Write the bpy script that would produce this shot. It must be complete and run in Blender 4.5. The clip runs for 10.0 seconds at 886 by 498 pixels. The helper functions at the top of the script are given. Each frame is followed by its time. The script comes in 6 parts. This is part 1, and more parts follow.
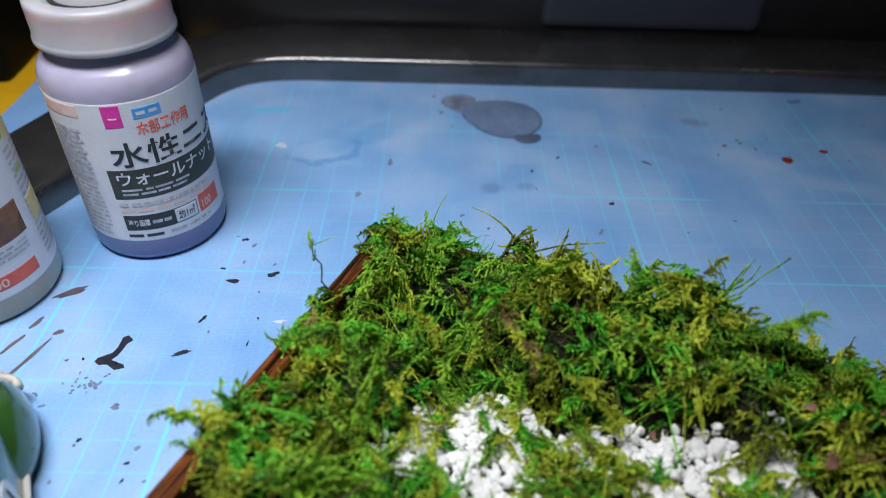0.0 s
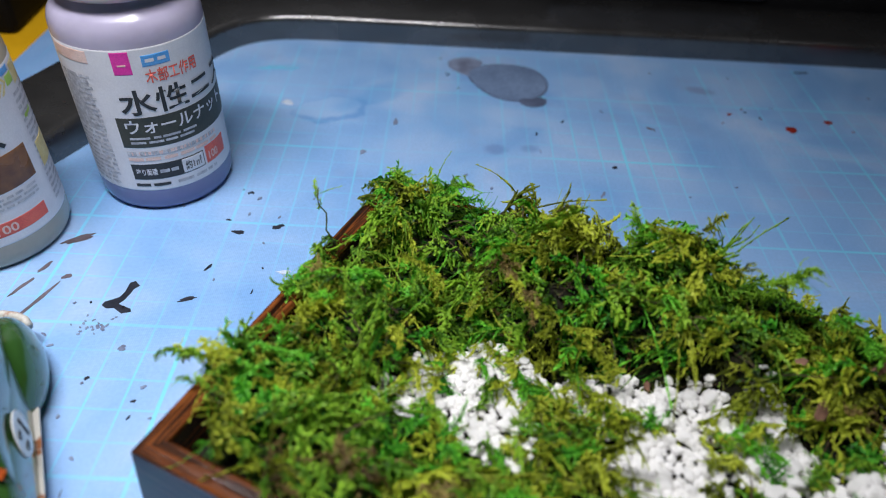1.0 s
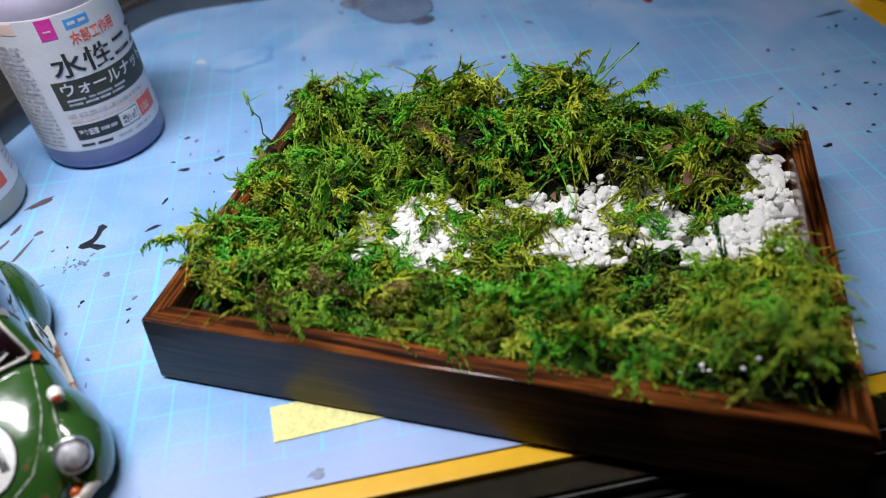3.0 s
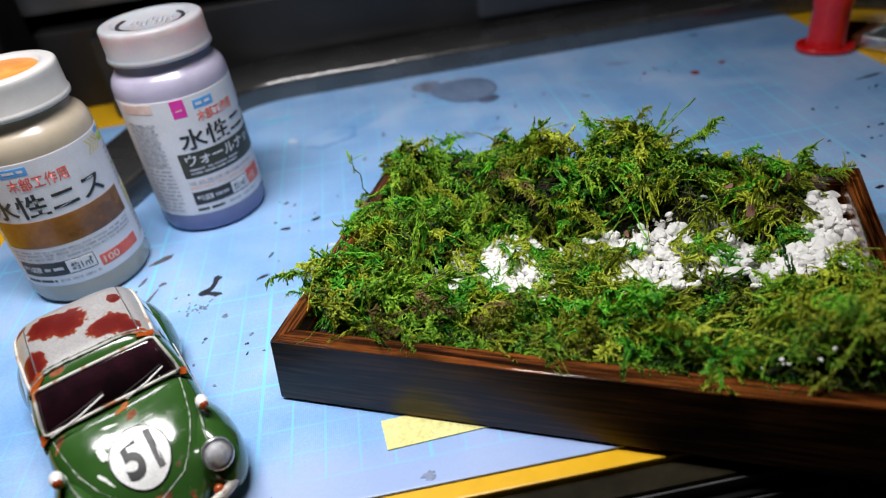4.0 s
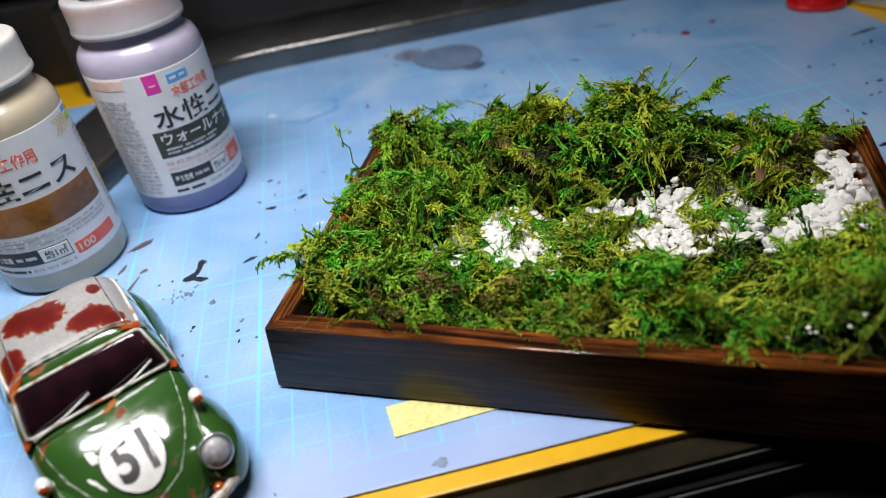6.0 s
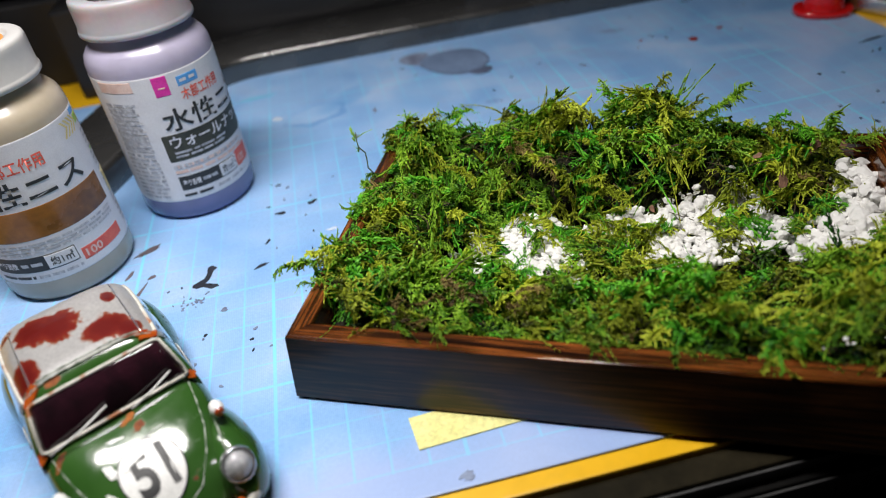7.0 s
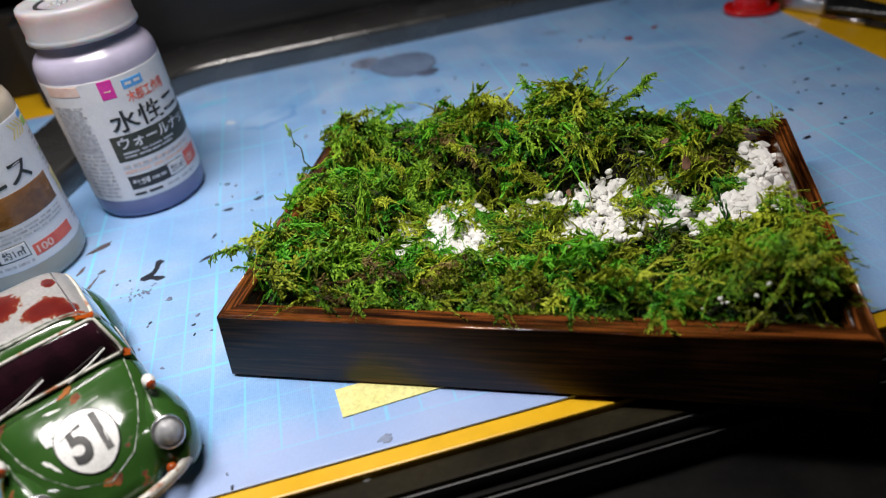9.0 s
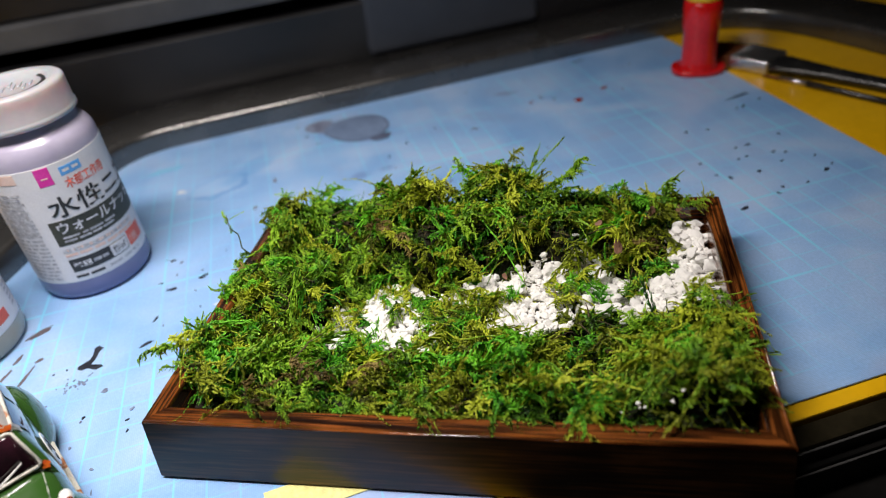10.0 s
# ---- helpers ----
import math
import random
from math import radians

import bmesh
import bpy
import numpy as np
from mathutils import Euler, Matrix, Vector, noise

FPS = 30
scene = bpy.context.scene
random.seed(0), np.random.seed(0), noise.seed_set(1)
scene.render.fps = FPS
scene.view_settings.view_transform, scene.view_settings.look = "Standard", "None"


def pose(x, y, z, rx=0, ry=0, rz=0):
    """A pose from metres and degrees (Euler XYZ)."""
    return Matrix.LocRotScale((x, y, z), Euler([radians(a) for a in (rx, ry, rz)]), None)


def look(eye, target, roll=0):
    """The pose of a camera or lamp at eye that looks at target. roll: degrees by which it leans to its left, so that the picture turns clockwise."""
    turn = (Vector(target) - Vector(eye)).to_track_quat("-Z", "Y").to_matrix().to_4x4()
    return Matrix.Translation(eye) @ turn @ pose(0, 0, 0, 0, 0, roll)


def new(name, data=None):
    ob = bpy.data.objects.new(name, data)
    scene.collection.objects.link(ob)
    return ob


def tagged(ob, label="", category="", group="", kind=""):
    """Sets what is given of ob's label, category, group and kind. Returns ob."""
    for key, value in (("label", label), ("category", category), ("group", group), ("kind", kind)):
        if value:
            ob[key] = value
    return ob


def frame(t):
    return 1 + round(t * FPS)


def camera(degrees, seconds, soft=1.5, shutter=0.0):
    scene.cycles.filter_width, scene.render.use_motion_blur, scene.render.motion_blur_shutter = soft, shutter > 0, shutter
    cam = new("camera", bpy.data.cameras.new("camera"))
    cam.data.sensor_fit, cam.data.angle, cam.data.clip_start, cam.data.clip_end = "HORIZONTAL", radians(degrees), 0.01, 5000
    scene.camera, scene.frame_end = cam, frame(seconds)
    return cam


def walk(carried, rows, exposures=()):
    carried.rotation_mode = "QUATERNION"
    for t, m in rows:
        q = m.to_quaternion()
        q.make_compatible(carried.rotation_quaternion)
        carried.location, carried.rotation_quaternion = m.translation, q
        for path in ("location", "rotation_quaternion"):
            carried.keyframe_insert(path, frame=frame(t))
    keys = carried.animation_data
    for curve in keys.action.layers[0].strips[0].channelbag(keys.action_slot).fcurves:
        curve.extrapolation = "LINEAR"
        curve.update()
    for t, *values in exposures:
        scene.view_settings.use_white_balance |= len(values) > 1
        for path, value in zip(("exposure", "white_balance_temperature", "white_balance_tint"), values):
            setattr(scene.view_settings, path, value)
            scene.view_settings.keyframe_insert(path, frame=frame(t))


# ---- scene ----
cam = camera(65.5, 10.0, soft=1.0)
# the phone's shallow focus on the middle of the planted tray
cam.data.dof.use_dof = True
cam.data.dof.focus_distance = 0.222
cam.data.dof.aperture_fstop = 8.4
# seconds, eye, point looked at, roll
PATH = [
    (0, (0.07326, -0.13024, 0.16348), (0.07567, 0.02299, 0.03498), 1.93),
    (0.5, (0.07154, -0.13130, 0.15829), (0.07580, 0.01989, 0.02743), 2.73),
    (1, (0.07320, -0.13701, 0.16019), (0.07531, 0.01170, 0.02647), 3.31),
    (1.5, (0.06681, -0.15247, 0.16524), (0.06312, -0.00344, 0.03191), 2.55),
    (2, (0.05023, -0.15296, 0.15941), (0.05347, -0.00735, 0.02235), -1.10),
    (2.5, (0.06738, -0.17887, 0.16841), (0.08195, -0.03542, 0.02981), -3.98),
    (2.7, (0.07248, -0.18344, 0.16101), (0.08968, -0.04011, 0.02259), -4.08),
    (3.8, (0.06210, -0.21039, 0.15227), (0.08207, -0.05206, 0.03172), -6.63),
    (4, (0.05272, -0.21593, 0.15710), (0.06382, -0.05244, 0.04244), -8.24),
    (4.5, (0.05135, -0.20087, 0.15346), (0.06288, -0.03802, 0.03793), -8.52),
    (5, (0.05810, -0.19759, 0.15108), (0.07067, -0.03599, 0.03392), -9.09),
    (5.5, (0.05856, -0.19539, 0.15346), (0.07203, -0.03539, 0.03421), -9.49),
    (6, (0.04672, -0.20539, 0.15199), (0.06263, -0.04744, 0.03035), -9.14),
    (6.2, (0.04424, -0.20363, 0.15029), (0.06113, -0.04657, 0.02764), -9.05),
    (7.3, (0.03317, -0.19648, 0.15213), (0.05319, -0.03848, 0.03115), -8.01),
    (7.5, (0.03081, -0.19413, 0.14980), (0.05037, -0.03615, 0.02871), -8.13),
    (8, (0.03473, -0.21342, 0.15075), (0.05752, -0.05405, 0.03207), -7.26),
    (8.5, (0.04539, -0.22006, 0.15257), (0.06806, -0.06095, 0.03354), -8.36),
    (9, (0.05312, -0.22022, 0.15127), (0.07700, -0.06151, 0.03194), -8.71),
    (9.5, (0.06120, -0.22256, 0.15762), (0.08792, -0.06185, 0.04160), -8.91),
    (10, (0.07525, -0.21313, 0.16647), (0.10464, -0.05152, 0.05238), -8.83),
]
walk(cam, [(t, look(eye, target, roll)) for t, eye, target, roll in PATH],
     [(0, -0.18, 6000, 10), (1, -0.16, 6150, 12), (2, -0.32, 6150, 12), (2.5, -0.18, 6150, 12.5), (4, 0.0, 6350, 11), (6, 0.0, 6500, 10), (8, -0.08, 6600, 10), (9, -0.06, 6650, 11), (10, 0.14, 6900, 13)])

# ---- light ----
world = bpy.data.worlds.new("dim_room")
scene.world = world
world.use_nodes = True
world.node_tree.nodes["Background"].inputs[0].default_value = (0.55, 0.62, 0.75, 1)
world.node_tree.nodes["Background"].inputs[1].default_value = 0.035


def area_lamp(name, eye, target, power, size, depth, colour):
    data = bpy.data.lights.new(name, "AREA")
    data.shape, data.size, data.size_y, data.energy, data.color = "RECTANGLE", size, depth, power, colour
    ob = new(name, data)
    data.spread = radians(142)
    ob.matrix_world = look(eye, target)
    return ob


# the long LED desk lamp over the bench and a weaker second one to its side
area_lamp("desk_lamp_light", (-0.028, -0.034, 0.36), (-0.026, -0.025, 0.0), 1.30, 0.23, 0.05, (1.0, 0.97, 0.95))
area_lamp("second_lamp_light", (0.52, -0.20, 0.50), (0.18, 0.05, 0.0), 0.022, 0.08, 0.06, (1.0, 0.96, 0.92))


# ---- materials ----
def mat_base(name, colour=(0.5, 0.5, 0.5), rough=0.5, metal=0.0, **more):
    m = bpy.data.materials.new(name)
    m.use_nodes = True
    b = m.node_tree.nodes["Principled BSDF"]
    b.inputs["Base Color"].default_value = (*colour, 1)
    b.inputs["Roughness"].default_value = rough
    b.inputs["Metallic"].default_value = metal
    for key, value in more.items():
        b.inputs[key.replace("_", " ")].default_value = value
    return m, m.node_tree.nodes, m.node_tree.links, b


def node(nodes, kind, **values):
    n = nodes.new(kind)
    for key, value in values.items():
        n.inputs[key.replace("_", " ")].default_value = value
    return n


def ramp(nodes, links, source, stops):
    r = nodes.new("ShaderNodeValToRGB")
    e = r.color_ramp.elements
    while len(e) < len(stops):
        e.new(0.5)
    for n, (at, c) in enumerate(stops):
        e[n].position = at
        e[n].color = (*c, 1) if len(c) == 3 else c
    links.new(source, r.inputs[0])
    return r.outputs[0]


def coords(nodes, links, scale=(1, 1, 1), turn=0.0):
    tc = nodes.new("ShaderNodeTexCoord")
    mp = nodes.new("ShaderNodeMapping")
    mp.inputs["Scale"].default_value = scale
    mp.inputs["Rotation"].default_value = (0, 0, turn)
    links.new(tc.outputs["Object"], mp.inputs[0])
    return mp.outputs[0]


def bumped(nodes, links, b, height, strength, distance=0.0005):
    bp = nodes.new("ShaderNodeBump")
    bp.inputs["Strength"].default_value = strength
    bp.inputs["Distance"].default_value = distance
    links.new(height, bp.inputs["Height"])
    links.new(bp.outputs[0], b.inputs["Normal"])


def mixed(nodes, links, fac, a, b_, mode="MIX"):
    m = nodes.new("ShaderNodeMix")
    m.data_type, m.blend_type = "RGBA", mode
    for sock, value in ((m.inputs[0], fac), (m.inputs[6], a), (m.inputs[7], b_)):
        if isinstance(value, bpy.types.NodeSocket):
            links.new(value, sock)
        elif isinstance(value, (int, float)):
            sock.default_value = value
        else:
            sock.default_value = (*value, 1)
    return m.outputs[2]


def noisy(name, c1, c2, scale, rough=0.5, metal=0.0, bump=0.2, detail=5.0, lo=0.35, hi=0.65, distance=0.0004, fine=None, speck=1.0, **more):
    """Two tones over noise, a finer grain and a slight relief."""
    m, nodes, links, b = mat_base(name, c1, rough, metal, **more)
    p = coords(nodes, links)
    n1 = node(nodes, "ShaderNodeTexNoise", Scale=scale, Detail=detail)
    n2 = node(nodes, "ShaderNodeTexNoise", Scale=fine or scale * 9, Detail=4.0)
    links.new(p, n1.inputs["Vector"]), links.new(p, n2.inputs["Vector"])
    col = ramp(nodes, links, n1.outputs["Fac"], [(lo, c1), (hi, c2)])
    grain = ramp(nodes, links, n2.outputs["Fac"], [(0.3, (1 - 0.18 * speck,) * 3), (0.7, (1 + 0.12 * speck,) * 3)])
    links.new(mixed(nodes, links, 1.0, col, grain, "MULTIPLY"), b.inputs["Base Color"])
    rr = ramp(nodes, links, n1.outputs["Fac"], [(0.3, (rough * 0.85,) * 3), (0.7, (min(1, rough * 1.2),) * 3)])
    links.new(rr, b.inputs["Roughness"])
    bumped(nodes, links, b, n2.outputs["Fac"], bump, distance)
    return m


# soft washes on the mat: centre, half sizes, turn, softness, colour, strength
WASHES = [(0.0240, 0.1310, 0.0150, 0.0092, 0.35, 0.25, (0.33, 0.52, 0.80), 0.45), (0.0480, 0.1500, 0.0260, 0.0070, 0.75, 0.45, (0.14, 0.37, 0.72), 0.55),
          (0.0640, 0.1560, 0.0150, 0.0110, 0.2, 0.35, (0.38, 0.53, 0.79), 0.40), (0.0800, 0.1340, 0.0150, 0.0200, -0.3, 0.45, (0.15, 0.39, 0.74), 0.45),
          (0.1060, 0.1320, 0.0190, 0.0070, -0.2, 0.35, (0.38, 0.55, 0.82), 0.45), (0.1380, 0.1620, 0.0150, 0.0110, 0.1, 0.45, (0.39, 0.54, 0.80), 0.45),
          (0.0020, 0.1500, 0.0200, 0.0130, 0.3, 0.5, (0.30, 0.50, 0.80), 0.45), (0.0960, 0.1780, 0.0200, 0.0100, 0.0, 0.5, (0.36, 0.46, 0.66), 0.5),
          (0.1750, 0.1400, 0.0220, 0.0060, -0.7, 0.5, (0.22, 0.34, 0.60), 0.4), (0.1960, 0.1640, 0.0060, 0.0030, -0.2, 0.6, (0.20, 0.25, 0.42), 0.6),
          (0.0962, 0.1049, 0.0042, 0.0034, 0.2, 0.5, (0.15, 0.25, 0.50), 0.55), (0.1103, 0.1067, 0.0034, 0.0028, 0.2, 0.5, (0.15, 0.25, 0.50), 0.5),
          (0.2100, 0.0700, 0.0700, 0.0350, 0.2, 0.6, (0.22, 0.40, 0.70), 0.4), (-0.0300, -0.0450, 0.0250, 0.0200, 0.4, 0.6, (0.33, 0.50, 0.80), 0.35),
          (0.0350, -0.1000, 0.1100, 0.0170, 0.0, 0.5, (0.42, 0.48, 0.76), 0.55)]


def mat_cutting_mat():
    """Pale blue mat: printed centimetre grid, bolder every five, faded in places, with washed-out paint stains and a fine tooth."""
    m, nodes, links, b = mat_base("mat_blue", (0.3, 0.48, 0.78), 0.42)
    tc = nodes.new("ShaderNodeTexCoord")
    sep = nodes.new("ShaderNodeSeparateXYZ")
    links.new(tc.outputs["Object"], sep.inputs[0])

    def math(op, a, b_=0.0, c=0.0):
        n = nodes.new("ShaderNodeMath")
        n.operation = op
        for s, v in zip(n.inputs, (a, b_, c)):
            if isinstance(v, bpy.types.NodeSocket):
                links.new(v, s)
            else:
                s.default_value = v
        return n.outputs[0]

    def lines(axis, pitch, half):
        f = math("PINGPONG", sep.outputs[axis], pitch / 2)
        d = math("MULTIPLY_ADD", f, 1 / half, 0)
        n = nodes.new("ShaderNodeMapRange")
        n.interpolation_type = "SMOOTHSTEP"
        for k, v in (("From Min", 0.6), ("From Max", 1.3), ("To Min", 1.0), ("To Max", 0.0)):
            n.inputs[k].default_value = v
        links.new(d, n.inputs["Value"])
        return n.outputs[0]

    fine = math("MAXIMUM", lines(0, 0.01, 0.00036), math("MULTIPLY", lines(1, 0.01, 0.00036), 0.65))
    bold = math("MAXIMUM", lines(0, 0.05, 0.0006), lines(1, 0.05, 0.0006))
    inside = math("MULTIPLY", math("LESS_THAN", math("ABSOLUTE", math("SUBTRACT", sep.outputs[0], 0.095)), 0.2155),
                  math("LESS_THAN", math("ABSOLUTE", math("SUBTRACT", sep.outputs[1], 0.05)), 0.1405))
    cosine, sine = (lambda a: Vector((1, 0)).dot(Matrix.Rotation(a, 2) @ Vector((1, 0)))), (lambda a: Vector((0, 1)).dot(Matrix.Rotation(a, 2) @ Vector((1, 0))))
    wear = node(nodes, "ShaderNodeTexNoise", Scale=14.0, Detail=4.0)
    links.new(tc.outputs["Object"], wear.inputs["Vector"])
    kept = ramp(nodes, links, wear.outputs["Fac"], [(0.40, (0.10,) * 3), (0.62, (0.85,) * 3)])
    grid = math("MULTIPLY", math("MULTIPLY", math("MAXIMUM", math("MULTIPLY", fine, 0.68), math("MULTIPLY", bold, 0.85)), kept), inside)
    # washes of old paint
    wash = node(nodes, "ShaderNodeTexNoise", Scale=22.0, Detail=6.0, Distortion=0.6)
    links.new(tc.outputs["Object"], wash.inputs["Vector"])
    base = ramp(nodes, links, wash.outputs["Fac"], [(0.32, (0.20, 0.40, 0.74)), (0.5, (0.27, 0.47, 0.79)), (0.68, (0.37, 0.53, 0.80))])
    tooth = node(nodes, "ShaderNodeTexNoise", Scale=900.0, Detail=2.0)
    links.new(tc.outputs["Object"], tooth.inputs["Vector"])
    grain = ramp(nodes, links, tooth.outputs["Fac"], [(0.3, (0.93,) * 3), (0.7, (1.05,) * 3)])
    col = mixed(nodes, links, 1.0, base, grain, "MULTIPLY")
    # the pressed dot texture of the plastic sheet
    dots = math("MULTIPLY", math("SINE", math("MULTIPLY", math("ADD", sep.outputs[0], sep.outputs[1]), 5200.0)), math("SINE", math("MULTIPLY", math("SUBTRACT", sep.outputs[0], sep.outputs[1]), 5200.0)))
    col = mixed(nodes, links, 1.0, col, ramp(nodes, links, math("MULTIPLY_ADD", dots, 0.5, 0.5), [(0.35, (0.955,) * 3), (0.75, (1.06,) * 3)]), "MULTIPLY")
    # old washes of thinned paint: soft-edged patches and a faint ring
    warp = node(nodes, "ShaderNodeTexNoise", Scale=70.0, Detail=4.0)
    links.new(tc.outputs["Object"], warp.inputs["Vector"])

    def patch(cx, cy, rx, ry, turn, soft):
        dx, dy = math("SUBTRACT", sep.outputs[0], cx), math("SUBTRACT", sep.outputs[1], cy)
        c, s_ = cosine(turn), sine(turn)
        a = math("ADD", math("MULTIPLY", dx, c / rx), math("MULTIPLY", dy, s_ / rx))
        b_ = math("SUBTRACT", math("MULTIPLY", dy, c / ry), math("MULTIPLY", dx, s_ / ry))
        r = math("SQRT", math("ADD", math("MULTIPLY", a, a), math("MULTIPLY", b_, b_)))
        r = math("ADD", r, math("MULTIPLY_ADD", warp.outputs["Fac"], 1.3, -0.65))
        n = nodes.new("ShaderNodeMapRange")
        n.interpolation_type = "SMOOTHSTEP"
        for k, v in (("From Min", 1 - soft), ("From Max", 1 + soft), ("To Min", 1.0), ("To Max", 0.0)):
            n.inputs[k].default_value = v
        links.new(r, n.inputs["Value"])
        return n.outputs[0]

    for cx, cy, rx, ry, turn, soft, tone, amount in WASHES:
        col = mixed(nodes, links, math("MULTIPLY", patch(cx, cy, rx, ry, turn, soft), amount), col, tone)
    ring = math("MULTIPLY", patch(0.0245, 0.1300, 0.0165, 0.0105, 0.35, 0.10), math("SUBTRACT", 1.0, patch(0.0235, 0.1310, 0.0145, 0.0088, 0.35, 0.14)))
    col = mixed(nodes, links, math("MULTIPLY", ring, 0.6), col, (0.10, 0.29, 0.64))
    # greyish violet smudges
    sm = node(nodes, "ShaderNodeTexNoise", Scale=38.0, Detail=5.0)
    links.new(tc.outputs["Object"], sm.inputs["Vector"])
    dirt = ramp(nodes, links, sm.outputs["Fac"], [(0.60, (0.0,) * 3), (0.78, (0.45,) * 3)])
    col = mixed(nodes, links, dirt, col, (0.30, 0.36, 0.58))
    col = mixed(nodes, links, grid, col, (0.18, 0.72, 0.95))
    links.new(col, b.inputs["Base Color"])
    rr = ramp(nodes, links, wash.outputs["Fac"], [(0.3, (0.34,) * 3), (0.7, (0.5,) * 3)])
    links.new(rr, b.inputs["Roughness"])
    bumped(nodes, links, b, tooth.outputs["Fac"], 0.12, 0.0003)
    return m


def mat_wood(name, dark, light, along, rough=0.28, coat=0.6, spec=0.5, relief=0.55):
    """Dark walnut-stained board: streaked grain along one axis under uneven varnish."""
    m, nodes, links, b = mat_base(name, light, rough, Coat_Weight=coat, Coat_Roughness=0.14, Specular_IOR_Level=spec)
    stretch = [900, 900, 900]
    stretch[along] = 36
    p = coords(nodes, links, stretch)
    n1 = node(nodes, "ShaderNodeTexNoise", Scale=1.0, Detail=6.0, Distortion=0.4)
    links.new(p, n1.inputs["Vector"])
    p2 = coords(nodes, links, (60, 60, 60))
    n2 = node(nodes, "ShaderNodeTexNoise", Scale=1.0, Detail=4.0)
    links.new(p2, n2.inputs["Vector"])
    grain = ramp(nodes, links, n1.outputs["Fac"], [(0.38, dark), (0.52, tuple((a + 2 * c) / 3 for a, c in zip(light, dark))), (0.62, light)])
    patch = ramp(nodes, links, n2.outputs["Fac"], [(0.3, (0.5, 0.45, 0.4)), (0.7, (1.15, 1.1, 1.05))])
    links.new(mixed(nodes, links, 1.0, grain, patch, "MULTIPLY"), b.inputs["Base Color"])
    bumped(nodes, links, b, n1.outputs["Fac"], relief, 0.0003)
    return m


def mat_moss(name, dark, mid, bright):
    """Moss shoot: old and brownish at the foot, fresh at the tip; every shoot a little different. Deep-set ones take a
    dark tint as gap shade.
    """
    m, nodes, links, b = mat_base(name, mid, 0.55)
    geo = nodes.new("ShaderNodeNewGeometry")
    at = nodes.new("ShaderNodeAttribute")
    at.attribute_name = "tint"
    mx = nodes.new("ShaderNodeMath")
    mx.operation = "MULTIPLY_ADD"
    links.new(geo.outputs["Random Per Island"], mx.inputs[0])
    mx.inputs[1].default_value = 0.14
    links.new(at.outputs["Fac"], mx.inputs[2])
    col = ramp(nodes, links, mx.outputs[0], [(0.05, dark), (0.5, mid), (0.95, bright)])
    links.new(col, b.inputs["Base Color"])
    tr = nodes.new("ShaderNodeBsdfTranslucent")
    links.new(col, tr.inputs[0])
    ms = nodes.new("ShaderNodeMixShader")
    ms.inputs[0].default_value = 0.26
    links.new(b.outputs[0], ms.inputs[1]), links.new(tr.outputs[0], ms.inputs[2])
    links.new(ms.outputs[0], nodes["Material Output"].inputs[0])
    b.inputs["Specular IOR Level"].default_value = 0.4
    return m


M_MAT = mat_cutting_mat()
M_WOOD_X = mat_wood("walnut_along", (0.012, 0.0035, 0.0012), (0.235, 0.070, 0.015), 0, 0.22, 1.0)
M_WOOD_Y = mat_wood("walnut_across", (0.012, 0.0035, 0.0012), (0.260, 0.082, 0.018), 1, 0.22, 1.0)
# darker copy of the walnut: the outer faces' shade is in its colour
M_WOOD_SHADED = mat_wood("walnut_shaded", (0.006, 0.0034, 0.0022), (0.095, 0.040, 0.014), 0, 0.38, 0.10, 0.32, 0.18)
M_YELLOW = noisy("desk_yellow", (0.78, 0.43, 0.008), (0.84, 0.48, 0.012), 30, 0.34, bump=0.03, speck=0.3)
M_BLACK = noisy("desk_edge_black", (0.003, 0.003, 0.003), (0.006, 0.0055, 0.005), 45, 0.6, bump=0.1, Specular_IOR_Level=0.1)
M_DARKEDGE = noisy("desk_edge_brown", (0.009, 0.0075, 0.0036), (0.020, 0.016, 0.008), 60, 0.55, Specular_IOR_Level=0.08, bump=0.15)
M_GREYEDGE = noisy("edge_grey", (0.045, 0.045, 0.045), (0.075, 0.075, 0.075), 80, 0.45, bump=0.05)
M_STEEL = noisy("stand_metal", (0.13, 0.128, 0.126), (0.17, 0.168, 0.165), 40, 0.26, 0.8, bump=0.006, speck=0.2, Coat_Weight=0.6, Coat_Roughness=0.14)
M_SCREEN = noisy("monitor_black", (0.008, 0.008, 0.009), (0.016, 0.016, 0.018), 20, 0.4, bump=0.03, speck=0.3)
M_NECK = noisy("neck_grey", (0.030, 0.036, 0.050), (0.040, 0.047, 0.062), 25, 0.5, bump=0.03, speck=0.3)
M_BEZEL = noisy("bezel_grey", (0.05, 0.052, 0.058), (0.075, 0.078, 0.084), 25, 0.4, bump=0.03, speck=0.3)
M_ROOM = noisy("room_dark", (0.03, 0.03, 0.034), (0.05, 0.05, 0.055), 3, 0.9, bump=0.1)


# ---- building helpers ----
def part(name, bm, material, parent=None, label="", smooth=False):
    me = bpy.data.meshes.new(name)
    bm.to_mesh(me)
    bm.free()
    for mm in material if isinstance(material, (list, tuple)) else (material,):
        me.materials.append(mm)
    if smooth:
        me.polygons.foreach_set("use_smooth", [True] * len(me.polygons))
    ob = new(name, me)
    if parent is not None:
        ob.parent = parent
    if label:
        ob["label"] = label
    return ob


def thing(name, m, label, category, group="", kind=""):
    ob = new(name)
    ob.empty_display_size = 0.01
    ob.matrix_world = m
    return tagged(ob, label, category, group, kind)


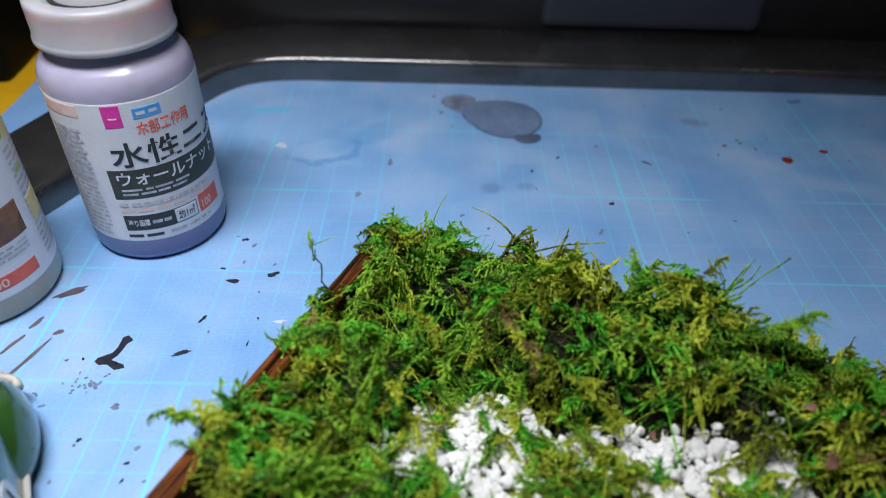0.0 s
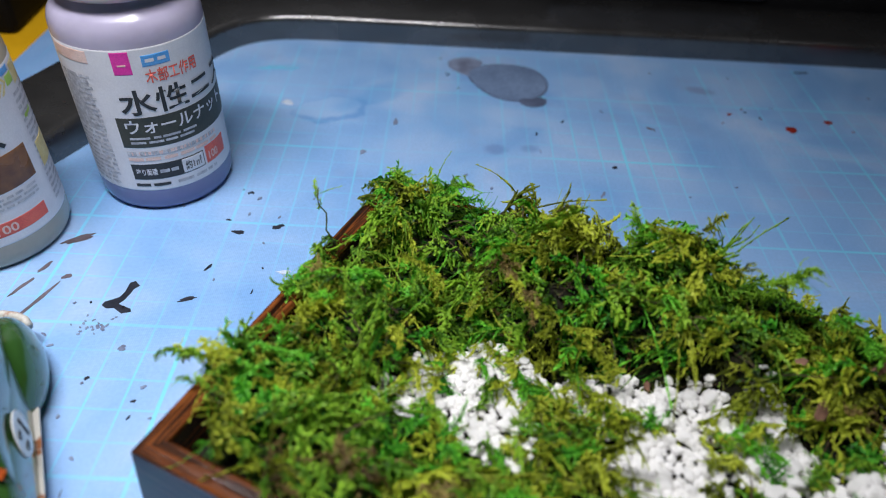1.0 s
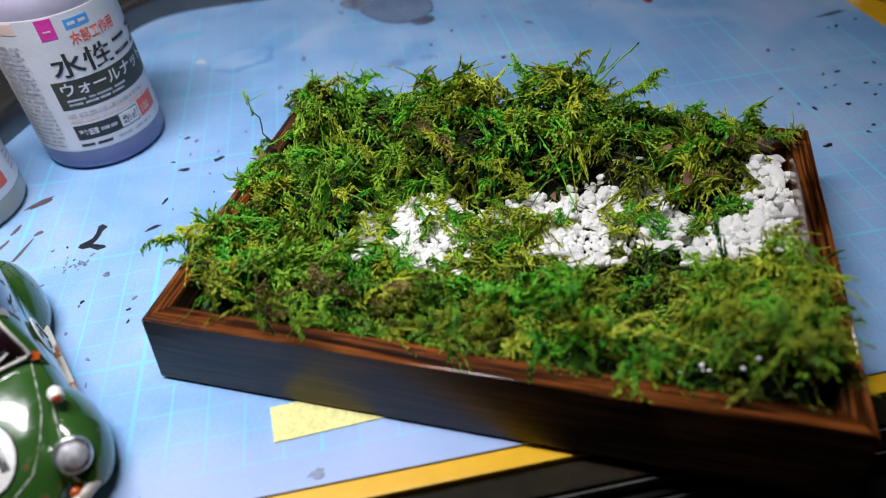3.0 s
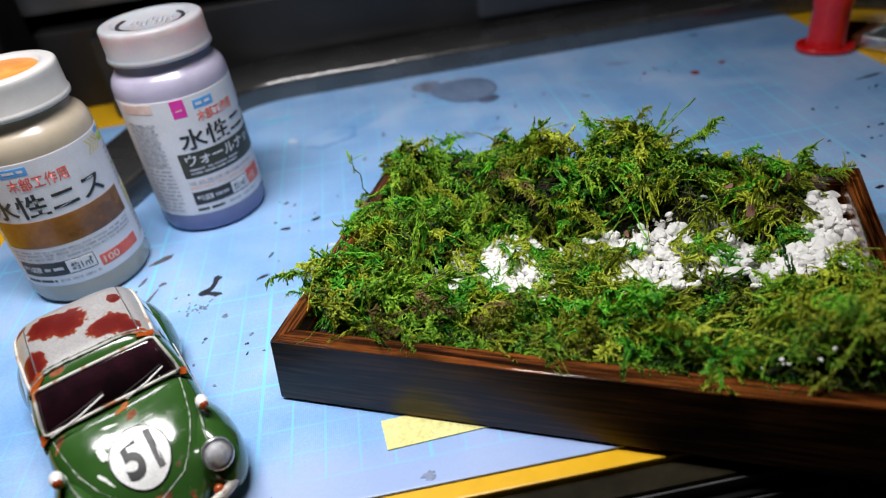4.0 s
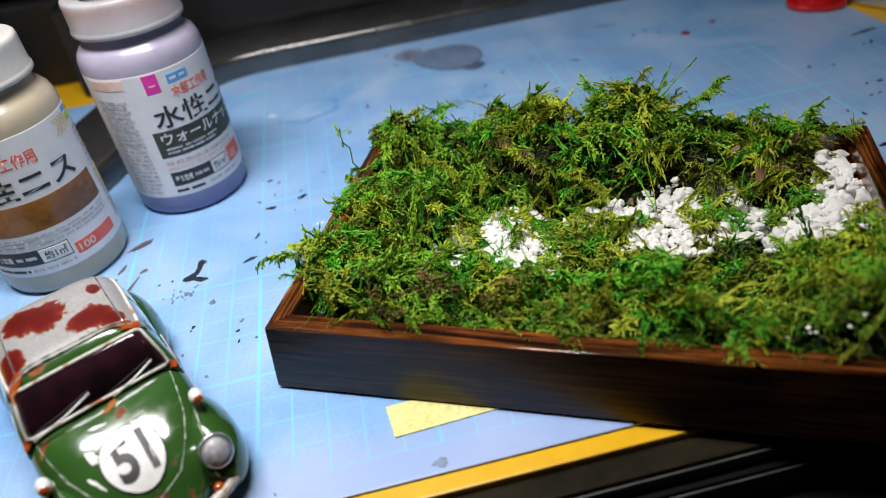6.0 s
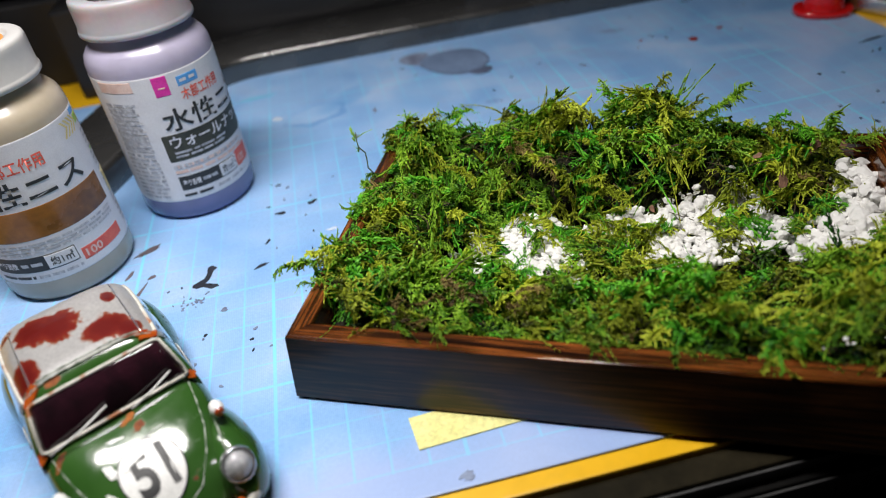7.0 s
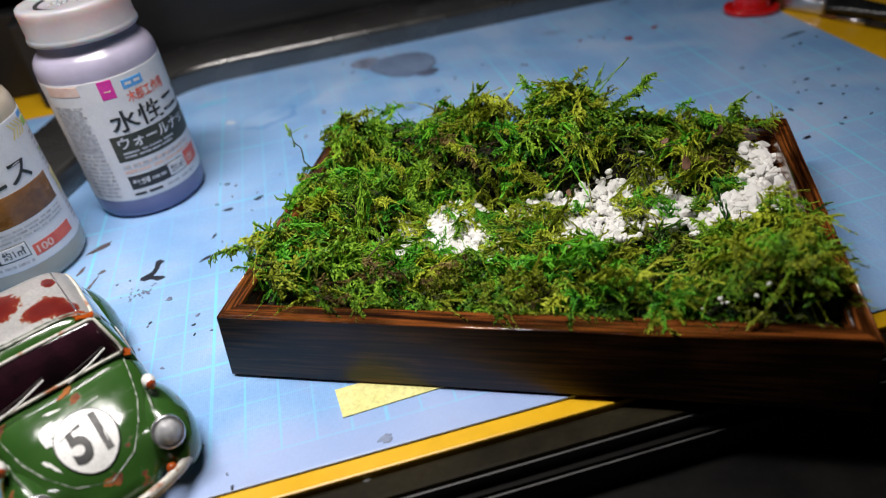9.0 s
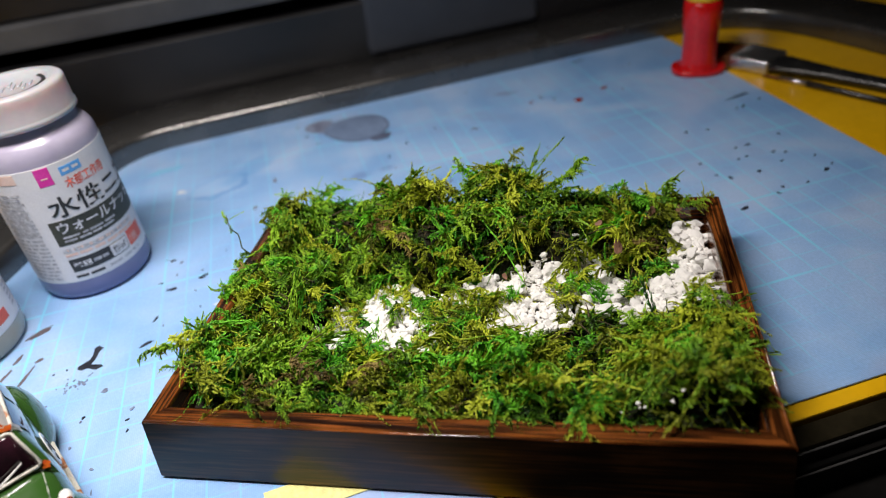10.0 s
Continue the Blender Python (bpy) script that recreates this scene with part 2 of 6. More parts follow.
def box(bm, x0, y0, z0, x1, y1, z1, bevel=0.0, segments=2):
    made = bmesh.ops.create_cube(bm, size=1.0)
    vs = made["verts"]
    for v in vs:
        v.co = Vector((x0 + (v.co.x + 0.5) * (x1 - x0), y0 + (v.co.y + 0.5) * (y1 - y0), z0 + (v.co.z + 0.5) * (z1 - z0)))
    if bevel:
        es = list({e for v in vs for e in v.link_edges})
        bmesh.ops.bevel(bm, geom=es, offset=bevel, segments=segments, profile=0.6, affect="EDGES")


def spun(bm, profile, segments=64, arc=(0.0, 360.0), closed=True):
    """A shape turned about z from (radius, z) pairs."""
    a0, a1 = radians(arc[0]), radians(arc[1])
    full = abs(arc[1] - arc[0]) >= 359.9
    count = segments if full else segments + 1
    rings = []
    for r, z in profile:
        if r < 1e-6:
            rings.append([bm.verts.new((0, 0, z))])
        else:
            rings.append([bm.verts.new((r * math.cos(a0 + (a1 - a0) * k / segments), r * math.sin(a0 + (a1 - a0) * k / segments), z)) for k in range(count)])
    for lo, hi in zip(rings, rings[1:]):
        for k in range(segments):
            j = (k + 1) % count
            if len(lo) == 1 and len(hi) == 1:
                continue
            if len(lo) == 1:
                bm.faces.new((lo[0], hi[j], hi[k]))
            elif len(hi) == 1:
                bm.faces.new((lo[k], lo[j], hi[0]))
            else:
                bm.faces.new((lo[k], lo[j], hi[j], hi[k]))


def tube(bm, points, radius, sides=6, taper=1.0):
    """A round bar along points, thinning towards its end."""
    pts = [Vector(p) for p in points]
    rings = []
    for n, p in enumerate(pts):
        d = (pts[min(n + 1, len(pts) - 1)] - pts[max(n - 1, 0)]).normalized()
        side = d.cross(Vector((0, 0, 1)))
        side = (side if side.length > 1e-4 else d.cross(Vector((1, 0, 0)))).normalized()
        up = side.cross(d)
        r = radius * (1 + (taper - 1) * n / max(1, len(pts) - 1))
        rings.append([bm.verts.new(p + r * (math.cos(2 * math.pi * k / sides) * side + math.sin(2 * math.pi * k / sides) * up)) for k in range(sides)])
    for a, b in zip(rings, rings[1:]):
        for k in range(sides):
            bm.faces.new((a[k], a[(k + 1) % sides], b[(k + 1) % sides], b[k]))
    bm.faces.new(rings[0][::-1])
    bm.faces.new(rings[-1])


def slab(bm, outline, z0, z1, bevel=0.0):
    """A flat piece with the given outline (x, y), from z0 up to z1."""
    low = [bm.verts.new((x, y, z0)) for x, y in outline]
    high = [bm.verts.new((x, y, z1)) for x, y in outline]
    bm.faces.new(low[::-1])
    top = bm.faces.new(high)
    for k in range(len(outline)):
        j = (k + 1) % len(outline)
        bm.faces.new((low[k], low[j], high[j], high[k]))
    bmesh.ops.recalc_face_normals(bm, faces=bm.faces)
    if bevel:
        bmesh.ops.bevel(bm, geom=list(top.edges), offset=bevel, segments=2, profile=0.6, affect="EDGES")


def blob(rng, cx, cy, rx, ry, turn=0.0, rough=0.25, count=22):
    """An uneven closed outline round a centre."""
    ph = [rng.uniform(0, 6.28) for _ in range(4)]
    pts = []
    for k in range(count):
        a = 2 * math.pi * k / count
        f = 1 + rough * (0.5 * math.sin(2 * a + ph[0]) + 0.35 * math.sin(3 * a + ph[1]) + 0.25 * math.sin(5 * a + ph[2]) + 0.2 * math.sin(7 * a + ph[3]))
        x, y = rx * f * math.cos(a), ry * f * math.sin(a)
        pts.append((cx + x * math.cos(turn) - y * math.sin(turn), cy + x * math.sin(turn) + y * math.cos(turn)))
    return pts


# ---- the setting: room, desk, mat ----
bm = bmesh.new()
box(bm, -1.6, -1.2, -0.75, 1.8, 1.4, -0.70)
tagged(part("floor", bm, M_ROOM), "dark floor of the dim room", "floor", kind="structure")
for nm, dims in (("wall_north", (-1.65, 1.4, -0.75, 1.85, 1.45, 1.7)), ("wall_south", (-1.65, -1.25, -0.75, 1.85, -1.2, 1.7)),
                 ("wall_west", (-1.65, -1.2, -0.75, -1.6, 1.4, 1.7)), ("wall_east", (1.8, -1.2, -0.75, 1.85, 1.4, 1.7))):
    bm = bmesh.new()
    box(bm, *dims)
    tagged(part(nm, bm, M_ROOM), "plain dark wall of the dim room", "wall", kind="structure")
bm = bmesh.new()
box(bm, -1.65, -1.25, 1.7, 1.85, 1.45, 1.75)
tagged(part("ceiling", bm, M_ROOM), "plain dark ceiling of the room", "ceiling", kind="structure")

desk = thing("desk", pose(0, 0, 0), "yellow desk top with a dark brown front edge", "desk")
bm = bmesh.new()
box(bm, -0.60, -0.1048, -0.022, 0.80, 0.75, -0.0010, 0.0006)
part("tabletop", bm, M_YELLOW, desk)
bm = bmesh.new()
box(bm, -0.60, -0.1124, -0.030, 0.80, -0.1051, -0.0030, 0.0010)
part("front_edge", bm, M_DARKEDGE, desk, "dark brown scuffed front edge")
bm = bmesh.new()
box(bm, -0.60, -0.1133, -0.030, 0.80, -0.1126, -0.0044, 0.0003)
part("edge_strip", bm, M_GREYEDGE, desk, "thin grey metal strip")
bm = bmesh.new()
box(bm, -0.60, -0.1156, -0.060, 0.80, -0.1136, -0.0090, 0.0006)
part("drawer_front", bm, M_BLACK, desk, "black drawer front")
bm = bmesh.new()
box(bm, -0.60, -0.1166, -0.060, 0.80, -0.1159, -0.0098, 0.0003)
part("edge_strip", bm, M_GREYEDGE, desk, "thin grey metal strip")
bm = bmesh.new()
box(bm, -0.60, -0.1500, -0.300, 0.80, -0.1169, -0.0200, 0.0010)
part("drawer_front", bm, M_BLACK, desk, "black drawer front")
bm = bmesh.new()
box(bm, -0.60, -0.1500, -0.700, 0.80, 0.75, -0.300)
part("carcass", bm, M_BLACK, desk, "black desk carcass")
bm = bmesh.new()
spun(bm, [(0, -0.0030), (0.0010, -0.0031), (0.0017, -0.0036), (0.0019, -0.0047)], 20)
ob = part("screw", bm, M_GREYEDGE, desk, "small screw head", True)
ob.location = (0.0410, -0.1059, 0)

MAT_X0, MAT_X1, MAT_Y0, MAT_Y1 = -0.130, 0.320, -0.0995, 0.2005
bm = bmesh.new()
box(bm, MAT_X0, MAT_Y0, -0.0009, MAT_X1, MAT_Y1, 0.0, 0.0005)
mat_ob = tagged(part("cutting_mat", bm, M_MAT), "pale blue cutting mat with a cyan centimetre grid, paint-stained", "cutting mat")

# dried paint on the mat: each splash is a thin film of its own
M_INK = noisy("paint_black", (0.012, 0.014, 0.022), (0.03, 0.034, 0.05), 300, 0.3, bump=0.2)
M_RED = noisy("paint_red", (0.20, 0.012, 0.010), (0.30, 0.03, 0.02), 300, 0.35, bump=0.2)
M_GREYSTAIN = noisy("stain_grey", (0.135, 0.20, 0.335), (0.19, 0.275, 0.44), 60, 0.32, bump=0.05)
M_SMEAR = noisy("paint_smear", (0.13, 0.15, 0.23), (0.24, 0.30, 0.44), 150, 0.45, bump=0.1)
M_BROWN = noisy("paint_brownish", (0.10, 0.075, 0.085), (0.16, 0.13, 0.15), 150, 0.45, bump=0.1)
M_STAINEDGE = noisy("stain_edge", (0.09, 0.115, 0.19), (0.13, 0.17, 0.28), 90, 0.35, bump=0.08)
M_CYAN = noisy("paint_cyan", (0.14, 0.58, 0.80), (0.25, 0.50, 0.80), 200, 0.4, bump=0.05)
M_LABELWHITE = noisy("paint_white", (0.70, 0.76, 0.84), (0.55, 0.66, 0.82), 300, 0.4, bump=0.05)
rng = random.Random(5)


films = []


def splash(outline, material, label="", z=0.00012):
    bm = bmesh.new()
    films.append(1)
    z += 0.0000016 * len(films)
    slab(bm, outline, -0.0002, z)
    ob = part("paint_stain", bm, material, mat_ob, label)
    return ob


ELL = [(-0.0207, 0.0166), (-0.0227, 0.0185), (-0.0242, 0.0176), (-0.0243, 0.0137), (-0.0251, 0.0112), (-0.0289, 0.0089), (-0.0293, 0.0074), (-0.0276, 0.0062),
       (-0.0253, 0.0065), (-0.0222, 0.0044), (-0.0195, 0.0053), (-0.0201, 0.0065), (-0.0245, 0.0083), (-0.0232, 0.0102), (-0.0224, 0.0130), (-0.0221, 0.0149)]
splash(ELL, M_INK, "black L-shaped dried paint mark")


def rounded(points, rounds=3):
    """Closed outline with its corners cut away until it runs smooth."""
    for _ in range(rounds):
        points = [(p[0] + (q[0] - p[0]) * f, p[1] + (q[1] - p[1]) * f) for p, q in zip(points, points[1:] + points[:1]) for f in (0.25, 0.75)]
    return points


PUDDLE = [(0.0850, 0.1640), (0.0840, 0.1730), (0.0930, 0.1800), (0.1080, 0.1812), (0.1185, 0.1770), (0.1235, 0.1670), (0.1225, 0.1550), (0.1150, 0.1465), (0.1050, 0.1440), (0.0960, 0.1480), (0.0900, 0.1550)]
splash(rounded(PUDDLE), M_STAINEDGE, "darker rim of the grey puddle", 0.00012)
splash(rounded([(0.1035 + (x - 0.1035) * 0.955, 0.1640 + (y - 0.1640) * 0.950) for x, y in PUDDLE]), M_GREYSTAIN, "shiny grey dried paint puddle", 0.00016)
splash(rounded([(0.1080, 0.1440), (0.1090, 0.1480), (0.1150, 0.1480), (0.1205, 0.1500), (0.1215, 0.1450), (0.1180, 0.1410), (0.1120, 0.1400)]), M_STAINEDGE, "darker lobe of the grey puddle", 0.00022)
splash(rounded([(0.0740, 0.1760), (0.0760, 0.1840), (0.0850, 0.1870), (0.0930, 0.1830), (0.0900, 0.1760), (0.0880, 0.1660), (0.0820, 0.1680)]), M_SMEAR, "faint grey smear")
splash(blob(rng, 0.0040, 0.1339, 0.0024, 0.0020, 0.3, 0.5, 14), M_LABELWHITE, "small white paint fleck", 0.0002)
splash(blob(rng, 0.0235, 0.0258, 0.0026, 0.0007, 0.1, 0.5, 14), M_LABELWHITE, "small white paint fleck", 0.0002)
splash(blob(rng, -0.0078, 0.1653, 0.0120, 0.0018, 0.05, 0.4, 24), M_CYAN, "cyan paint streak", 0.00015)
splash(blob(rng, 0.0531, 0.1221, 0.0010, 0.0026, -0.2, 0.4, 14), M_SMEAR)
splash(blob(rng, 0.0415, 0.0981, 0.0012, 0.0016, 0.2, 0.4, 14), M_SMEAR)
splash(blob(rng, 0.2298, 0.1318, 0.0027, 0.0021, 0.4, 0.25), M_RED, "dark red paint drop", 0.0004)
splash(blob(rng, 0.2495, 0.1398, 0.0020, 0.0012, 0.2, 0.25), M_RED, "dark red paint drop", 0.0004)
splash(blob(rng, 0.1654, 0.1269, 0.0020, 0.0007, -0.6, 0.3), M_BROWN)
splash(blob(rng, 0.2546, 0.1881, 0.0034, 0.0008, 0.1, 0.4), M_INK)
splash(blob(rng, 0.1445, 0.0955, 0.0010, 0.0008, 0.2, 0.2), M_INK, "", 0.0004)
splash(blob(rng, 0.1370, 0.0769, 0.0006, 0.0020, -0.4, 0.4), M_SMEAR)
splash(blob(rng, 0.0169, 0.0486, 0.0019, 0.0012, 0.4, 0.4), M_INK)
splash(blob(rng, 0.0038, 0.0447, 0.0021, 0.0010, -0.3, 0.4), M_INK)
splash(blob(rng, -0.0042, 0.0117, 0.0030, 0.0007, 0.38, 0.4), M_INK)
splash(blob(rng, -0.0016, 0.0264, 0.0006, 0.0016, -0.5, 0.4), M_INK)
splash(blob(rng, -0.0487, 0.0373, 0.0058, 0.0013, 0.55, 0.35, 30), M_BROWN, "brownish paint smear")
splash(blob(rng, -0.0570, 0.0137, 0.0042, 0.0007, 1.15, 0.35, 30), M_BROWN, "grey brush stroke")
splash(blob(rng, -0.0498, 0.0076, 0.0082, 0.0007, 1.18, 0.3, 30), M_BROWN, "grey brush stroke")
splash(blob(rng, -0.0538, 0.0230, 0.0030, 0.0007, 1.1, 0.35, 20), M_BROWN)
splash(blob(rng, -0.0451, 0.0192, 0.0016, 0.0009, 0.8, 0.35), M_BROWN)
splash(blob(rng, -0.0170, -0.0090, 0.0013, 0.0009, 0.5, 0.5), M_SMEAR)
splash(blob(rng, -0.0227, -0.0202, 0.0007, 0.0006, 0.5, 0.3), M_INK)
splash(blob(rng, -0.0072, -0.0271, 0.0007, 0.0005, 0.5, 0.3), M_INK)
splash(blob(rng, -0.0351, -0.0326, 0.0040, 0.0006, 0.45, 0.5), M_SMEAR)
splash(blob(rng, 0.0483, -0.0964, 0.0022, 0.0012, 0.4, 0.6, 16), M_SMEAR)
splash(blob(rng, 0.3052, 0.0914, 0.0070, 0.0009, 0.12, 0.4, 30), M_INK, "black brush mark")
for x, y, r in ((0.3119, 0.0830, 0.0010), (0.2999, 0.0794, 0.0014), (0.2955, 0.0787, 0.0008), (0.2764, 0.0422, 0.0013), (0.2699, 0.0420, 0.0009), (0.2820, 0.0308, 0.0011), (0.2800, 0.0220, 0.0009),
                (0.2864, 0.0281, 0.0008), (0.2647, 0.0320, 0.0008), (0.2474, 0.0361, 0.0009), (0.2660, 0.0185, 0.0013), (0.2911, 0.0069, 0.0017), (0.2953, 0.0197, 0.0008), (0.2965, 0.0100, 0.0008), (0.2662, 0.0030, 0.0010), (0.2427, -0.0046, 0.0018)):
    splash(blob(rng, x, y, r, r * 0.6, rng.uniform(-0.3, 0.6), 0.4, 12), M_INK)
for _ in range(8):                        # sprinkled black specks by the mat's right end
    x, y = rng.gauss(0.2732, 0.020), rng.gauss(0.0382, 0.026)
    if x < 0.317:
        splash(blob(rng, x, y, rng.uniform(0.0004, 0.0013), rng.uniform(0.0003, 0.0008), rng.uniform(0, 3), 0.4, 10), M_INK)
for _ in range(30):                       # stippled cluster below the black mark
    splash(blob(rng, rng.gauss(-0.0282, 0.0030), rng.gauss(-0.0012, 0.0016), rng.uniform(0.0002, 0.0007), rng.uniform(0.0002, 0.0005), rng.uniform(0, 3), 0.4, 8), M_SMEAR)
for _ in range(46):                       # stray specks over the mat's front half
    x, y = rng.uniform(-0.05, 0.03), rng.uniform(-0.10, 0.075)
    splash(blob(rng, x, y, rng.uniform(0.0003, 0.0010), rng.uniform(0.0002, 0.0006), rng.uniform(0, 3), 0.4, 8), rng.choice([M_INK, M_SMEAR, M_SMEAR]))
for _ in range(20):                       # and over its far half
    x, y = rng.uniform(0.05, 0.30), rng.uniform(0.06, 0.185)
    splash(blob(rng, x, y, rng.uniform(0.0003, 0.0012), rng.uniform(0.0002, 0.0006), rng.uniform(0, 3), 0.4, 8), rng.choice([M_INK, M_BROWN, M_SMEAR, M_SMEAR]))
for x, y, r in ((0.2049, 0.1428, 0.0012), (0.2122, 0.1480, 0.0007), (0.2186, 0.1398, 0.0006), (0.1997, 0.1348, 0.0005), (0.2581, 0.1326, 0.0005)):
    splash(blob(rng, x, y, r, r * 0.5, 0.2, 0.4, 10), M_RED)


# ---- masking tape on the mat, half under the planted tray ----
M_TAPE = noisy("tape_yellow", (0.78, 0.74, 0.27), (0.83, 0.79, 0.34), 90, 0.55, bump=0.25)
bm = bmesh.new()
slab(bm, [(0.0367, -0.0743), (0.0378, -0.0854), (0.0631, -0.0843), (0.0891, -0.0831), (0.0890, -0.0729), (0.0590, -0.0734)], 0.0001, 0.00045)
tagged(part("masking_tape", bm, M_TAPE), "strip of pale yellow masking tape stuck to the mat", "tape")

# ---- monitor on its broad metal foot ----
stand = thing("monitor_stand", pose(0, 0, 0), "dark grey metal monitor foot with rounded corners, standing on the mat", "monitor stand")
INNER = [(-0.0880, 0.055), (-0.0760, 0.078), (-0.0680, 0.095), (-0.0540, 0.131), (-0.0450, 0.157), (-0.0380, 0.174), (-0.0300, 0.1860), (-0.0190, 0.1935), (-0.0060, 0.1968),
         (0.0150, 0.1975), (0.0800, 0.1975), (0.1600, 0.1975), (0.2400, 0.1975), (0.3100, 0.1970), (0.3380, 0.1950), (0.3580, 0.1895), (0.3730, 0.1790), (0.3850, 0.1620), (0.3950, 0.1350), (0.4050, 0.090)]


def band_profile():
    """Cross-section of the foot: (distance outwards, height)."""
    return [(0.000, 0.0001), (0.0004, 0.0096), (0.0007, 0.0108), (0.0013, 0.0118), (0.0022, 0.0124), (0.0035, 0.0127), (0.0400, 0.0131), (0.0415, 0.0124), (0.0420, 0.0110), (0.0420, 0.0001)]


def smooth_path(points, rounds=2):
    pts = [Vector((*p, 0)) for p in points]
    for _ in range(rounds):
        out = [pts[0]]
        for a, b in zip(pts, pts[1:]):
            out += [a.lerp(b, 0.25), a.lerp(b, 0.75)]
        pts = out + [pts[-1]]
    return pts


bm = bmesh.new()
spine = smooth_path(INNER)
rings = []
for n, p in enumerate(spine):
    d = (spine[min(n + 1, len(spine) - 1)] - spine[max(n - 1, 0)]).normalized()
    out = Vector((-d.y, d.x, 0))
    rings.append([bm.verts.new(p + out * o + Vector((0, 0, z))) for o, z in band_profile()])
for a, b in zip(rings, rings[1:]):
    for k in range(len(a) - 1):
        bm.faces.new((a[k], b[k], b[k + 1], a[k + 1]))
bm.faces.new(rings[0])
bm.faces.new(rings[-1][::-1])
bmesh.ops.recalc_face_normals(bm, faces=bm.faces)
part("foot", bm, M_STEEL, stand, smooth=True)
bm = bmesh.new()
box(bm, -0.0613, -0.006, 0.0, 0.0613, 0.010, 0.30, 0.006, 3)
neck = part("neck", bm, M_NECK, stand, "blue-grey flat neck plate", True)
neck.matrix_basis = pose(0.1896, 0.2460, 0.0126, -4, 0, 0)
monitor = thing("monitor", pose(0.15, 0.240, 0.0, 0, 0, -2.0), "black computer monitor with a grey lower bezel", "monitor")
bm = bmesh.new()
box(bm, -0.36, 0.0, 0.0760, 0.36, 0.012, 0.42, 0.002)
part("screen", bm, M_SCREEN, monitor)
bm = bmesh.new()
box(bm, -0.3605, -0.004, 0.0600, 0.3605, 0.014, 0.0755, 0.0022)
part("bezel", bm, M_BEZEL, monitor, "grey lower bezel")
bm = bmesh.new()
box(bm, -0.30, 0.014, 0.0600, 0.30, 0.040, 0.40, 0.004)
part("rear_housing", bm, M_SCREEN, monitor)
# added black backdrop; its low boxes stand in for shade on the rear desk
bm = bmesh.new()
box(bm, -0.70, 0.296, -0.0007, 0.95, 0.312, 0.70, 0.002)
box(bm, -0.150, 0.2430, -0.0007, 0.80, 0.2955, 0.050, 0.002)
box(bm, -0.108, 0.2130, -0.0007, -0.070, 0.2425, 0.050, 0.002)
tagged(part("backdrop_panel", bm, M_SCREEN), "black backdrop added behind the monitor, covering the shaded desk", "panel", kind="structure")

# black box added to stand in for the desk's shade behind the bottles
crate = thing("black_filler", pose(-0.243, 0.207, -0.0009, 0, 0, 3), "plain black box added behind the bottles to cover the shaded desk", "case")
bm = bmesh.new()
box(bm, -0.16, -0.025, 0.0, 0.10, 0.022, 0.26, 0.004)
part("filler_body", bm, M_BLACK, crate)
bm = bmesh.new()
box(bm, -0.161, -0.026, 0.2605, 0.101, 0.023, 0.285, 0.004)
part("filler_lid", bm, M_BLACK, crate)


# ---- planted wooden tray ----
TRAY = pose(0.0086, -0.0562, 0.0, 0, 0, -24.4)
TW, TD, TH, WALL = 0.1750, 0.1155, 0.0240, 0.0062
tray = thing("wooden_tray", TRAY, "shallow walnut-stained wooden tray with mitred corners, planted with moss", "tray")


def board(bm, outer_a, outer_b, inner_b, inner_a, z0, z1, foot_a, foot_b):
    """One mitred side: a long board with slanted ends, a softened top and an outer face that flares a little to its foot."""
    low = [bm.verts.new((*p, z0)) for p in (foot_a, foot_b, inner_b, inner_a)]
    top = [bm.verts.new((*p, z1)) for p in (outer_a, outer_b, inner_b, inner_a)]
    bm.faces.new(low[::-1])
    bm.faces.new(top)
    for k in range(4):
        j = (k + 1) % 4
        bm.faces.new((low[k], low[j], top[j], top[k]))
    bmesh.ops.recalc_face_normals(bm, faces=bm.faces)
    axis = Vector((outer_b[0] - outer_a[0], outer_b[1] - outer_a[1], 0)).normalized()
    long_edges = [e for e in bm.edges if abs((e.verts[1].co - e.verts[0].co).normalized().dot(axis)) > 0.999]
    soft = bmesh.ops.bevel(bm, geom=long_edges, offset=0.0008, segments=3, profile=0.5, affect="EDGES")
    for f in soft["faces"]:
        f.smooth = True


g = 0.00012
corners = [(0, 0), (TW, 0), (TW, TD), (0, TD)]
inner = [(WALL, WALL), (TW - WALL, WALL), (TW - WALL, TD - WALL), (WALL, TD - WALL)]
FLARE = 0.0017
feet = [(-FLARE, -FLARE), (TW + FLARE, -FLARE), (TW + FLARE, TD + FLARE), (-FLARE, TD + FLARE)]
for k in range(4):
    j = (k + 1) % 4
    bm = bmesh.new()
    ax = Vector(corners[j]) - Vector(corners[k])
    ax = ax.normalized() * g
    board(bm, Vector(corners[k]) + ax, Vector(corners[j]) - ax, Vector(inner[j]) - ax, Vector(inner[k]) + ax, 0.0006, TH, Vector(feet[k]) + ax, Vector(feet[j]) - ax)
    # outward faces take slot 1, on front and back boards the walnut darkened as shade
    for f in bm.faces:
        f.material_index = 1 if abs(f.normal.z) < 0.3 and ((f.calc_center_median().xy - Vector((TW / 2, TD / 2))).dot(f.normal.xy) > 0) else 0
    part("side_board", bm, [M_WOOD_X if k % 2 == 0 else M_WOOD_Y, M_WOOD_SHADED if k % 2 == 0 else M_WOOD_Y], tray)
bm = bmesh.new()
box(bm, WALL * 0.6, WALL * 0.6, 0.0003, TW - WALL * 0.6, TD - WALL * 0.6, 0.0040)
part("base_board", bm, M_WOOD_X, tray)


